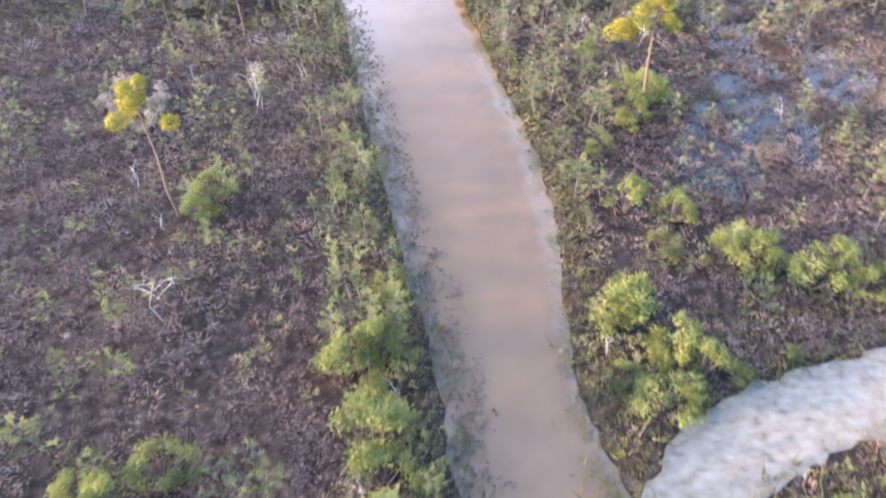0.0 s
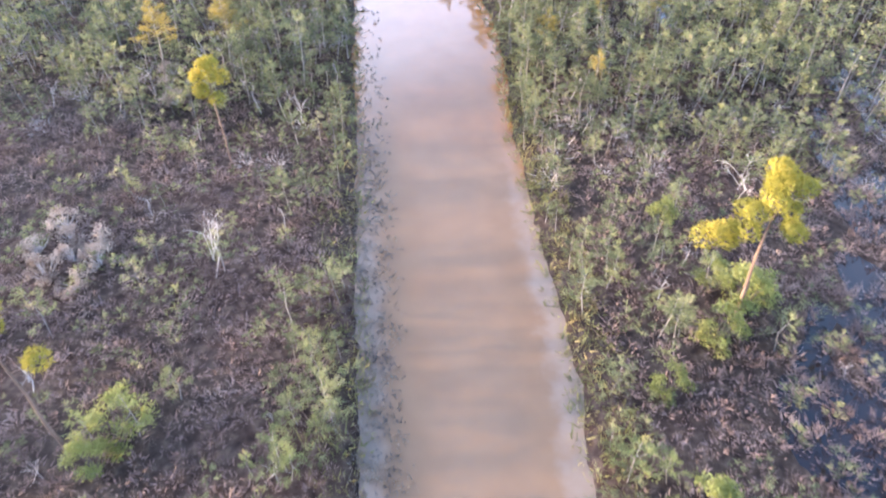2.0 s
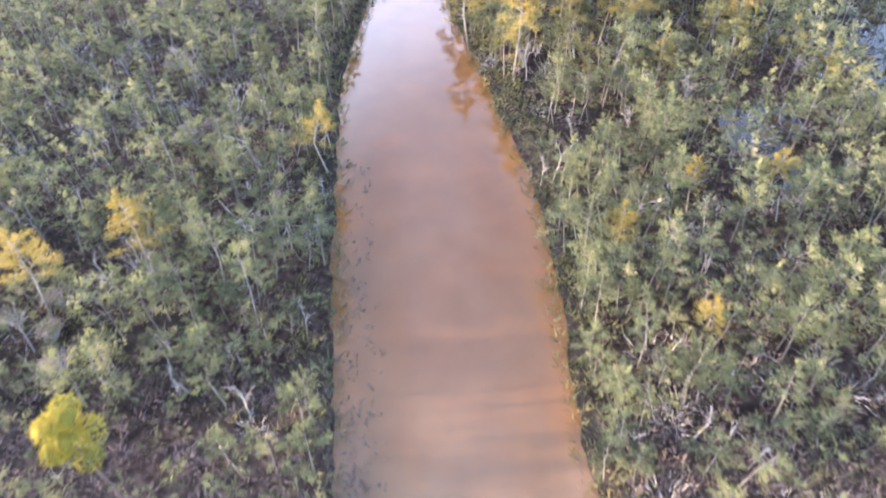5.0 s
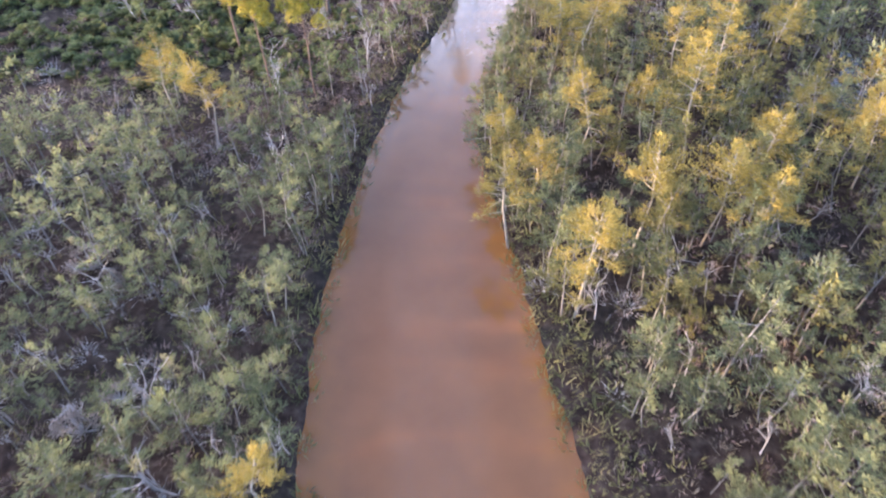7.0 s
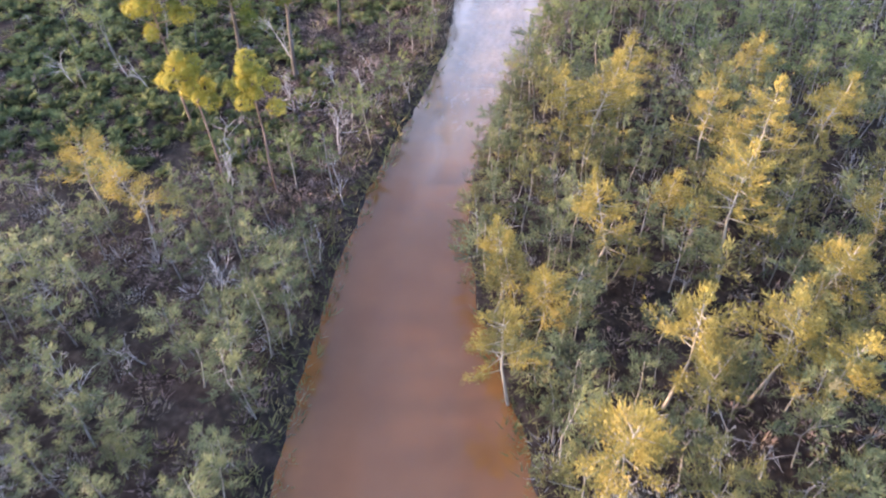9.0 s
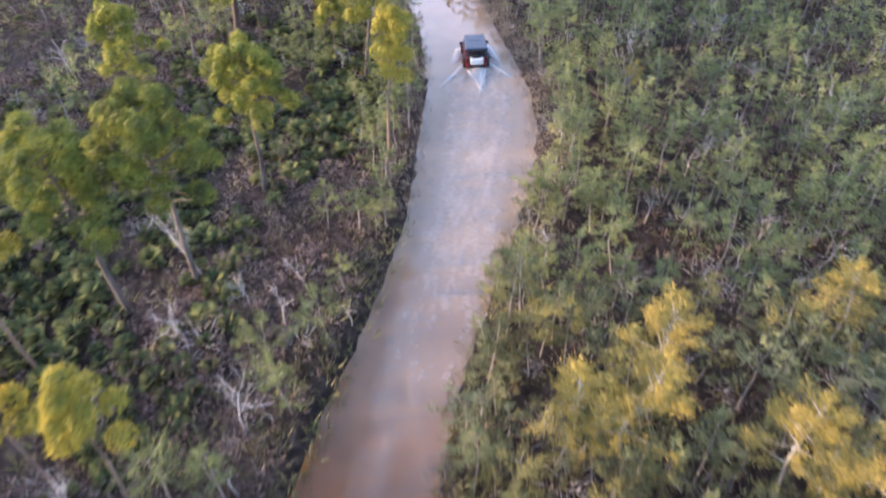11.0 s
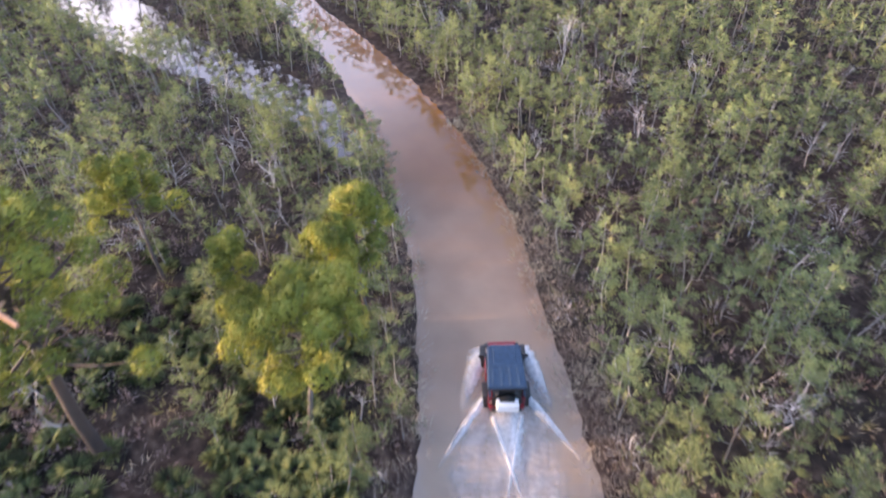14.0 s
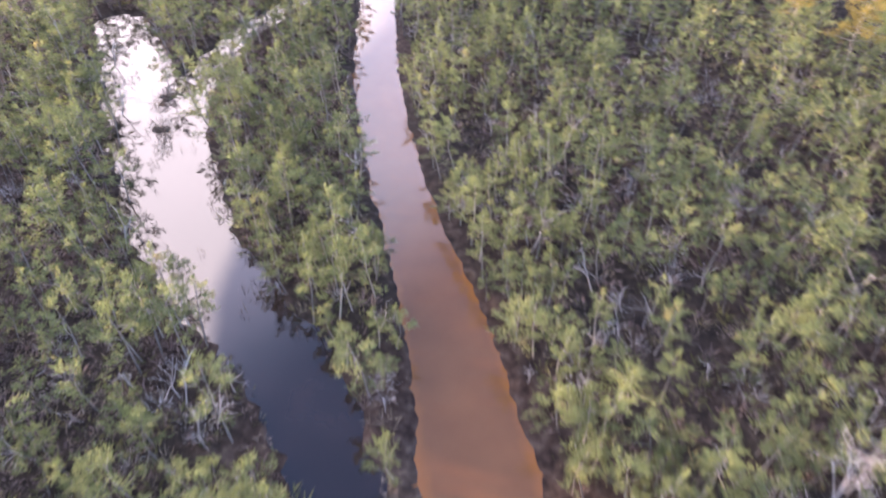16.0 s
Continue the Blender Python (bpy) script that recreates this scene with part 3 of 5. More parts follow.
# ---- plan ----
EDGE_Y = [-60, 0, 10, 16, 20, 25, 30, 35, 40, 45, 50, 55, 60, 65, 70, 75, 80, 85, 90, 95, 100, 105, 110, 115, 120, 125, 130, 135, 140, 145, 150, 155, 160, 165, 170, 176, 185, 260]
EDGE_L = [9, 2.4, 1.0, 0.1, -0.7, -2.1, -3.2, -4.3, -5.4, -6.4, -7.5, -8.7, -9.9, -10.9, -11.8, -13, -13.7, -13.9, -14, -13.9, -13.3, -12.5, -12.0, -11.8, -12.1, -12.4, -13.2, -14.4, -16.2, -18.1, -21, -24.3, -28.2, -32.6, -36.6, -41.0, -46.3, -80]
EDGE_R = [17, 10.2, 7.9, 5.7, 5.7, 6.1, 6.0, 5.5, 4.5, 3.4, 2.5, 1.6, 1.1, 0.4, -0.7, -2.5, -4.0, -5.8, -7.6, -8.4, -8.3, -7.6, -6.6, -5.6, -5.1, -5.6, -6.9, -8.6, -10.2, -12.5, -15.7, -19.5, -23.8, -28.9, -33.0, -37.5, -43.2, -76]


def smooth_edge(xs):
    y = np.arange(-60, 260.1, 1.0)
    x = np.interp(y, EDGE_Y, xs)
    k = np.ones(5) / 5
    return y, np.convolve(np.pad(x, 2, mode="reflect", reflect_type="odd"), k, mode="valid")


GRID_Y, GRID_L = smooth_edge(EDGE_L)
_, GRID_R = smooth_edge(EDGE_R)


def left_of(x, y):
    return np.interp(y, GRID_Y, GRID_L) - x


def right_of(x, y):
    return x - np.interp(y, GRID_Y, GRID_R)


def slant(y):
    """How much narrower the road's true breadth is than its breadth along x, where it bends away."""
    m = np.gradient((GRID_L + GRID_R) / 2, GRID_Y)
    return np.interp(y, GRID_Y, 1 / np.sqrt(1 + m * m))


def off_road(x, y):
    return np.maximum(left_of(x, y), right_of(x, y)) * slant(y)


def line_distance(x, y, pts):
    """Distance to a line of points (x, y, half width), less the half width there."""
    best = np.full(np.shape(x), 1e9)
    for (ax, ay, aw), (bx, by, bw) in zip(pts[:-1], pts[1:]):
        dx, dy = bx - ax, by - ay
        k = np.clip(((x - ax) * dx + (y - ay) * dy) / (dx * dx + dy * dy), 0, 1)
        best = np.minimum(best, np.hypot(x - ax - k * dx, y - ay - k * dy) - (aw + (bw - aw) * k))
    return best


POND = [(-20.5, 145.4, 0.9), (-24.2, 149.2, 1.6), (-28.6, 152.4, 2.0), (-32.8, 154.3, 2.0), (-38.6, 156.6, 2.4), (-44.0, 160.6, 2.7), (-48.8, 164.6, 3.2), (-54.5, 168.6, 2.6), (-62, 174, 2.0)]
ARM = [(-47.5, 165.0, 1.8), (-50.8, 171.0, 1.2), (-52.0, 177.5, 1.0), (-51.7, 186.0, 1.0)]
ISLE = [(-45.6, 162.0, 0.2), (-48.0, 164.4, 0.7), (-50.6, 167.2, 0.8)]
TRACK = [(7.2, 10.6, 0.4), (9.0, 11.6, 1.3), (11.0, 13.2, 2.0), (13.6, 14.6, 2.0), (19.4, 16.8, 1.75), (32, 20.6, 1.9), (60, 28, 2.0), (240, 76, 2.0)]


def wave_noise(x, y, f, seed):
    """Cheap smooth noise about 0, from turned sine waves."""
    g = np.random.default_rng(seed)
    s = 0
    for _ in range(6):
        a, p, q = g.random() * 6.283, g.random() * 6.283, f * g.uniform(0.5, 1.8)
        s = s + np.sin((x * math.cos(a) + y * math.sin(a)) * q + p)
    return s / 6


def isle(x, y):
    """Below zero on the broken line of reedy clumps in the pond."""
    return line_distance(x, y, ISLE) + 1.1 * wave_noise(x, y, 1.9, 27) + 0.35


def pond(x, y):
    """Below zero on the pond and on its narrow arm."""
    return np.minimum(line_distance(x, y, POND), line_distance(x, y, ARM))


def shallows(x, y):
    """Below zero on the wooded, shallower side of the pond."""
    return line_distance(x, y, [(-36, 152.8, 1.5), (-46, 157.6, 1.6), (-60, 168, 2.5)])


def wet(x, y):
    """Below zero where standing water shows between the plants."""
    w = np.full(np.shape(x), 9.0)
    for cx, cy, rx, ry in ((22.5, 49, 2.6, 8), (21, 38, 4.2, 6.5), (16.5, 33, 3.0, 4.5), (27, 58, 1.8, 7), (28, 44, 3.0, 6), (28, 60, 5, 8), (24, 84, 5, 8), (14, 74, 3, 5), (18, 100, 5, 5)):
        w = np.minimum(w, np.hypot((x - cx) / rx, (y - cy) / ry) - 1)
    return w + 0.55 * wave_noise(x, y, 1.3, 3)


def ground_z(x, y):
    x, y = np.asarray(x, float), np.asarray(y, float)
    d = off_road(x, y) + 0.22 * wave_noise(x, y, 1.3, 5) + 0.22 * wave_noise(x, y, 4.0, 6)
    z = np.clip(-0.02 + 0.28 * d, -0.30, 0.16) + 0.07 * wave_noise(x, y, 0.9, 8) * np.clip(d, 0, 1)
    z = np.where(d > 1.0, np.minimum(z, 0.10 * wet(x, y) + 0.02), z)
    pool = pond(x, y) + 0.6 * wave_noise(x, y, 1.2, 9) + 0.5 * wave_noise(x, y, 3.1, 10)
    z = np.minimum(z, np.clip(0.3 * np.maximum(pool, -isle(x, y)), -0.35, 0.3))
    tr = line_distance(x, y, TRACK)
    flat = np.clip(1 - tr / 1.2, 0, 1) * np.clip((d - 0.5) / 1.5, 0, 1)
    return z * (1 - flat) + 0.10 * flat


# ---- ground, waters, track ----
def axis_steps(a, b, step, far):
    mid = np.arange(a, b + step / 2, step)
    out = [step * 1.6 ** k for k in range(1, 40)]
    run = np.cumsum(out)
    run = run[run < far]
    return np.concatenate([(a - run)[::-1], mid, b + run])


def sheet(name, xs, ys, height, mats, chooser=None):
    X, Y = np.meshgrid(xs, ys)
    Z = height(X, Y)
    nx = len(xs)
    v = np.stack([X, Y, Z], -1).reshape(-1, 3)
    i = (np.arange(len(ys) - 1)[:, None] * nx + np.arange(nx - 1)).ravel()
    t = np.concatenate([np.stack([i, i + 1, i + nx + 1], 1), np.stack([i, i + nx + 1, i + nx], 1)])
    slots = None
    if chooser is not None:
        c = v[t].mean(1)
        slots = chooser(c[:, 0], c[:, 1])
    me = tri_mesh(name, v, t, mats, slots)
    me.shade_smooth()
    return me


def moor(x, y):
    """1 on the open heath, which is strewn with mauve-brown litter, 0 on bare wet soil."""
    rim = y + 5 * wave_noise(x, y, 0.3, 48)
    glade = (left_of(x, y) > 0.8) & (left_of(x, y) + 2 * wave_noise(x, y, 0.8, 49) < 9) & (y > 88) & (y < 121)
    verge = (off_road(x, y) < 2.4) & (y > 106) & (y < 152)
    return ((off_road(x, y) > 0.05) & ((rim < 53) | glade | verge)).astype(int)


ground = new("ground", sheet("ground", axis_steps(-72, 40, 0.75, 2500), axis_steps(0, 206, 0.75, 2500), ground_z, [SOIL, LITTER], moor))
tagged(ground, "dark boggy swamp soil with moss and litter", "ground", kind="structure")


def flat_strip(name, rows, z, mat, cross=6, uv=False):
    """A strip through rows of (left x, left y, right x, right y, metres along)."""
    bm = bmesh.new()
    lay = bm.loops.layers.uv.new("UVMap") if uv else None
    grid = [[bm.verts.new((lx + (rx - lx) * k / cross, ly + (ry - ly) * k / cross, z)) for k in range(cross + 1)] for lx, ly, rx, ry, _ in rows]
    for i in range(len(grid) - 1):
        for k in range(cross):
            f = bm.faces.new((grid[i][k], grid[i][k + 1], grid[i + 1][k + 1], grid[i + 1][k]))
            if uv:
                for lp, (a, b) in zip(f.loops, ((i, k), (i, k + 1), (i + 1, k + 1), (i + 1, k))):
                    lp[lay].uv = (b / cross, rows[a][4])
    bmesh.ops.recalc_face_normals(bm, faces=bm.faces)
    if bm.faces[:][0].normal.z < 0:
        bmesh.ops.reverse_faces(bm, faces=bm.faces[:])
    me = bpy.data.meshes.new(name)
    bm.to_mesh(me)
    bm.free()
    me.materials.append(mat)
    return me


water_rows = [(l - 1.3, y, r + 1.3, y, y) for y, l, r in zip(GRID_Y[::2], GRID_L[::2], GRID_R[::2])]
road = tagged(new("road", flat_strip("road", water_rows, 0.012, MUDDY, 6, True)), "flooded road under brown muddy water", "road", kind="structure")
swamp = bpy.data.meshes.new("swamp_water")
swamp.from_pydata([(-90, -60, 0), (70, -60, 0), (70, 230, 0), (-90, 230, 0)], [], [(0, 1, 2, 3)])
swamp.materials.append(DARK_WATER)
tagged(new("water", swamp), "dark still swamp water between the plants", "water", kind="structure")


def track_rows():
    rows = []
    for (ax, ay, aw), (bx, by, bw) in zip(TRACK[:-1], TRACK[1:]):
        n = max(2, int(math.hypot(bx - ax, by - ay) / 0.5))
        for i in range(n):
            k = i / n
            dx, dy = bx - ax, by - ay
            q = math.hypot(dx, dy)
            x, y, w = ax + dx * k, ay + dy * k, aw + (bw - aw) * k
            w1 = w + 0.30 * wave_noise(x, y, 1.7, 21) + 0.40 * wave_noise(x, y, 6.0, 22)
            w2 = w + 0.30 * wave_noise(x, y, 1.9, 23) + 0.40 * wave_noise(x, y, 6.5, 24)
            rows.append((x - dy / q * w1, y + dx / q * w1, x + dy / q * w2, y - dx / q * w2, 0))
    return rows


track_me = flat_strip("track", track_rows(), 0.17, SAND, 8)
for vert in track_me.vertices:
    vert.co.z += 0.012 * wave_noise(vert.co.x, vert.co.y, 3.0, 25)
track_me.shade_smooth()
tagged(new("path", track_me), "pale sand side track with worn ruts", "path", kind="structure")


# ---- things ----
def part(name, bm, material, parent, label=""):
    """Links a bmesh or a mesh as one object under a thing or a part."""
    if isinstance(bm, bmesh.types.BMesh):
        me = bpy.data.meshes.new(name)
        bm.to_mesh(me)
        bm.free()
    else:
        me = bm
    if material is not None:
        me.materials.append(material)
    ob = new(name, me)
    ob.parent = parent
    if label:
        ob["label"] = label
    return ob


def thing(name, label, category, m=None, group="", kind=""):
    ob = new(name)
    ob.empty_display_size = 0.2
    if m is not None:
        ob.matrix_basis = m
    return tagged(ob, label, category, group, kind)


def tree_kind(name, wood, foliage, bark, leaf, label, category, group, leaf_part="crown"):
    """A tree that stands as a thing: trunk with limbs, and crown."""
    root = thing(name, label, category, None, group)
    part("trunk" if leaf_part == "crown" else "rootstock", tri_mesh(name + "_wood", *wood, [bark]), None, root)
    if foliage is not None:
        part(leaf_part, tri_mesh(name + "_" + leaf_part, *foliage, [leaf]), None, root)
    return root


def place_kinds(kinds, spots, sizes=(0.85, 1.2)):
    """Sets the given kinds at rows of (x, y): each kind itself once, then copies."""
    for i, (x, y) in enumerate(spots):
        k = kinds[i % len(kinds)]
        s = float(rng.uniform(*sizes))
        m = pose(x, y, float(ground_z(x, y)) - 0.03, 0, 0, float(rng.uniform(0, 360))) 
        if i < len(kinds):
            k.matrix_basis = m @ Matrix.Scale(s, 4)
        else:
            k2 = copy_thing(k, m)
            k2.scale = (s, s, s)


def scatter(x0, x1, y0, y1, step, chance):
    xs, ys = np.meshgrid(np.arange(x0, x1, step), np.arange(y0, y1, step))
    x = (xs + rng.uniform(-0.5, 0.5, xs.shape) * step).ravel()
    y = (ys + rng.uniform(-0.5, 0.5, ys.shape) * step).ravel()
    keep = rng.random(len(x)) < chance(x, y)
    return x[keep], y[keep]


def bound(v, a, b):
    """0 below a, 1 above b."""
    return np.clip((v - a) / (b - a), 0, 1)


def dry(x, y):
    """1 on land, 0 on road, pond, track."""
    return (off_road(x, y) > 0.25) & ((pond(x, y) > 0.1) | (isle(x, y) < -0.1)) & (line_distance(x, y, TRACK) > 0.3)


def clumpy(x, y, f, seed, low=-0.25, high=0.25):
    return bound(wave_noise(x, y, f, seed), low, high)


def wood_chance(x, y):
    """Where the dwarf cypress wood stands, and how densely."""
    l, r = left_of(x, y), right_of(x, y)
    left = np.where(l > 0, 1.0, 0.0)
    edge_l = 49 + 5 * wave_noise(x, y, 0.25, 31)
    p_left = bound(y, edge_l - 2, edge_l + 3) * (1 - bound(y, 88, 96)) * (0.25 + 0.75 * clumpy(x, y, 0.75, 32, -0.25, 0.12))
    p_left = np.maximum(p_left, bound(y, 124, 134) * (0.55 + 0.45 * clumpy(x, y, 0.6, 33)) * np.where(pond(x, y) < 0, 0.6, 1) * (1 - 0.8 * bound(-x, 22, 27) * (1 - bound(y, 131, 138))))
    p_left = np.maximum(p_left, 0.16 * (y < 52) * clumpy(x, y, 0.35, 34, -0.1, 0.3))
    p_left = np.maximum(p_left, 0.72 * (l < 4.5) * clumpy(x, y, 0.6, 35, -0.5, 0.1) * (l > 0.6) * (y < 130) * np.where((y > 92) & (y < 100), 0.5, 1.2))
    p_left = np.maximum(p_left, 0.22 * bound(y, 90, 94) * (y < 135) * (l > 12) * clumpy(x, y, 0.4, 36, -0.1, 0.3))
    p_left = np.maximum(p_left, 0.95 * (pond(x, y) < 3.5) * (y > 140) * (x < -22))
    edge_r = 50 + 6 * wave_noise(x, y, 0.3, 37)
    p_right = bound(y, edge_r - 3, edge_r + 3) * (0.32 + 0.68 * clumpy(x, y, 0.85, 38, -0.35, 0.05))
    p_right = np.maximum(p_right, 0.28 * clumpy(x, y, 0.4, 39, 0.0, 0.25) * (y < 55) * (y > 18))
    p_right = np.maximum(p_right, 0.5 * (r < 9) * (y > 36) * (y < 56) * clumpy(x, y, 0.5, 40, -0.2, 0.2))
    p = np.where(l > 0, p_left, p_right)
    gate = np.where((r > 0) & (y > 113) & (y < 140), 1.35, 0.45)
    p = p * dry(x, y) * (off_road(x, y) > gate) * (0.35 + 0.65 * bound(wet(x, y), -0.3, 0.2))
    return np.maximum(p, 0.62 * (shallows(x, y) < 0) * clumpy(x, y, 1.0, 47, -0.4, 0.1))


def palm_chance(x, y):
    l = left_of(x, y)
    p = (l > 2.2) * bound(y, 94, 100) * (1 - bound(y, 129, 136)) * clumpy(x, y, 0.55, 41, -0.55, -0.1)
    p = p * (1 - bound(-x, 27, 34) * bound(y, 118, 124) * 0.9)
    bare = line_distance(x, y, [(-15.2, 92, 3.0), (-16.0, 103, 2.8), (-17.0, 112, 2.2), (-15.0, 118, 1.2)])
    return p * (bare > 0) * dry(x, y)


# corridor samples
tx, ty = scatter(-72, 36, 4, 204, 1.22, lambda x, y: wood_chance(x, y) * (off_road(x, y) < 36))
th = np.where(right_of(tx, ty) > 0, np.interp(ty, [0, 50, 62, 80, 108, 118, 200], [0.72, 0.8, 1.0, 1.12, 1.05, 0.9, 0.9]), np.interp(ty, [0, 48, 60, 95, 135, 200], [0.62, 0.75, 1.05, 0.95, 0.9, 0.85])) * rng.uniform(0.6, 1.35, len(tx))
th = th * np.where((pond(tx, ty) < 3.5) & (ty > 140), 1.2, 1.0)
tz = ground_z(tx, ty) - 0.03
turn = rng.uniform(0, 6.283, len(tx))
trees = np.stack([tx, ty, tz, turn, th], 1)
near = off_road(tx, ty) < 5.5
greener = ((right_of(tx, ty) > 0) & (ty > 106)) | (ty < 30) | (ty > 136) | ((left_of(tx, ty) > 0) & (ty > 93))

kinds_wood = [cypress_parts(rng.uniform(2.6, 3.9), rng.uniform(0.72, 1.06), 380, 0.28, 0.20, 0.06, 10) for _ in range(10)]
kinds_fine = [cypress_parts(rng.uniform(2.6, 3.9), rng.uniform(0.68, 1.0), 640, 0.30, 0.16, 0.06, 12) for _ in range(10)]
kinds_coarse = [cypress_parts(rng.uniform(2.6, 3.9), rng.uniform(0.85, 1.15), 125, 0.32, 0.32, 0.06, 7) for _ in range(6)]
kinds_bare = [bare_parts(rng.uniform(1.8, 2.8), 2, 0.8) for _ in range(8)]


def wood_stuff(name, rows, leaf, label, kinds):
    """A stand of trees too many to count: wood and foliage as one sheet each."""
    global rng
    root = thing(name, label, "trees", None, "", "stuff")
    state = rng.bit_generator.state
    w = spread([k[0] for k in kinds], rows)
    rng.bit_generator.state = state
    f = spread([k[1] for k in kinds], rows)
    part("stems", tri_mesh(name + "_stems", *w, [STEM]), None, root)
    part("foliage", tri_mesh(name + "_foliage", *f, [leaf]), None, root)


singles = np.flatnonzero(near)
singles = singles[rng.permutation(len(singles))[:280]]
single_green = [i for i in singles if greener[i] and left_of(tx[i], ty[i]) > 0]
single_pale = [i for i in singles if greener[i] and left_of(tx[i], ty[i]) <= 0]
single_grey = [i for i in singles if not greener[i]]
rest = np.ones(len(trees), bool)
rest[singles] = False
dead_pick = rng.random(len(trees)) < np.where((left_of(tx, ty) > 0) & (ty > 48), 0.27, 0.14)
deep = off_road(tx, ty) > 21
# random half of a right-hand stretch gets the needles with painted-in sun
warm = (right_of(tx, ty) > 0) & (ty + 3 * wave_noise(tx, ty, 0.5, 44) > 77) & (ty + 3 * wave_noise(tx, ty, 0.5, 45) < 106) & (rng.random(len(tx)) < 0.5)
fringe = off_road(tx, ty) < 9
light = (right_of(tx, ty) > 0) & (ty > 106) & (off_road(tx, ty) + 2.0 * wave_noise(tx, ty, 0.7, 46) < 6.5)
for nm, sel, mat, lab, kinds in (("ochre_cypress_fringe", rest & warm & ~greener & ~dead_pick & fringe, CYPRESS_SUNLIT, "cypress trees along the flooded road, low sun painted ochre into their needles", kinds_fine),
                                 ("cypress_fringe", rest & ~warm & ~greener & ~dead_pick & fringe, CYPRESS, "grey-green dwarf cypress trees along the flooded road", kinds_fine),
                                 ("green_cypress_fringe", rest & greener & ~dead_pick & fringe & ~light, CYPRESS_GREEN, "olive-green young cypress trees along the flooded road", kinds_fine),
                                 ("pale_cypress_fringe", rest & ~dead_pick & fringe & light, CYPRESS_LIGHT, "pale yellow-green young cypress trees along the flooded road", kinds_fine),
                                 ("ochre_cypress_stand", rest & warm & ~greener & ~dead_pick & ~deep & ~fringe, CYPRESS_SUNLIT, "cypress trees standing densely in the swamp, low sun painted ochre into their needles", kinds_wood),
                                 ("cypress_stand", rest & ~warm & ~greener & ~dead_pick & ~deep & ~fringe, CYPRESS, "grey-green dwarf cypress trees standing densely in the swamp", kinds_wood),
                                 ("green_cypress_stand", rest & greener & ~dead_pick & ~deep & ~fringe, CYPRESS_GREEN, "dense olive-green young cypress trees in the swamp", kinds_wood),
                                 ("cypress_wood", rest & ~greener & ~dead_pick & deep, CYPRESS, "grey-green cypress wood deeper in the swamp", kinds_coarse),
                                 ("green_cypress_wood", rest & greener & ~dead_pick & deep, CYPRESS_GREEN, "olive-green cypress wood deeper in the swamp", kinds_coarse)):
    wood_stuff(nm, trees[sel], mat, lab, kinds)
dead_rows = trees[rest & dead_pick]
dead_me = tri_mesh("dead_brush", *spread(kinds_bare, dead_rows), [TWIG])
tagged(new("dead_brush", dead_me), "leafless grey twiggy saplings among the cypress", "brush", kind="stuff")

for picks, mat, grp, lab in ((single_grey, CYPRESS, "cypress along the road", "grey-green dwarf cypress with a thin pale trunk beside the flooded road"),
                             (single_pale, CYPRESS_LIGHT, "pale cypress along the road", "pale yellow-green young cypress with a thin trunk beside the flooded road"),
                             (single_green, CYPRESS_GREEN, "young cypress along the road", "olive-green young cypress with a pale trunk beside the flooded road")):
    ks = [tree_kind("cypress_tree", kinds_fine[k][0], kinds_fine[k][1], BARK_PALE, mat, lab, "tree", grp) for k in range(min(8, len(picks)))]
    for j, i in enumerate(picks):
        x, y, z, a, s = (float(v) for v in trees[i])
        m = pose(x, y, z, 0, 0, math.degrees(a))
        ob = ks[j] if j < len(ks) else copy_thing(ks[j % len(ks)], m)
        ob.matrix_basis = m
        ob.scale = (s, s, s)

# golden cypress, taller than the rest, the low sun painted into their needles
gold_kinds = []
for k in range(5):
    w, f = cypress_parts(rng.uniform(5.4, 7.0), rng.uniform(1.15, 1.5), 3000, 0.46, 0.165, 0.05, 20, 1.35, True)
    gold_kinds.append(tree_kind("golden_cypress", w[0], f, BARK_PALE, GOLD_SUNLIT, "tall cypress with a white trunk, low sunlight painted gold into its needles", "tree", "golden cypress trees"))
    for limb in w[1:]:
        part("limb", tri_mesh("golden_cypress_limb", *limb, [BARK_PALE]), None, gold_kinds[-1])
GOLD_SPOTS = [(-2.1, 90.2), (1.6, 93.0), (3.9, 91.2), (6.8, 88.3), (6.6, 83.8), (-6.0, 88.0), (4.2, 84.6), (-5.2, 83.4), (-1.8, 79.2), (0.9, 83.9), (9.8, 92.5), (12.5, 90.0), (6.0, 96.5), (13.5, 84.0),
              (-4.0, 98.8), (-1.5, 98.5), (7.0, 104.8), (3.5, 97.7), (14.0, 96.0), 
              (16.5, 93.5), (-23.4, 89.8), (-27.2, 92.3), (-0.4, 101.2), (9.0, 99.0), (-4.4, 86.0), (15.0, 88.4), (13.2, 92.6)]
place_kinds(gold_kinds, GOLD_SPOTS, (0.80, 1.12))
for x, y, s in ((-19.0, 59.1, 0.9), (-22.5, 56.0, 0.85), (3.9, 62.8, 0.6), (8.0, 66.5, 0.5), (7.2, 57.5, 0.5), (12.6, 68.0, 0.6), (-12.2, 68.4, 0.7), (-10.4, 187.5, 1.1), (-6.0, 183.0, 0.9), (-2.5, 178.5, 0.9), (-14.5, 190.0, 1.0), (0.5, 123.9, 0.5)):
    young = copy_thing(gold_kinds[int(rng.integers(0, 5))], pose(x, y, float(ground_z(x, y)) - 0.03, 0, 0, float(rng.uniform(0, 360))))
    young.scale = (s, s, s)

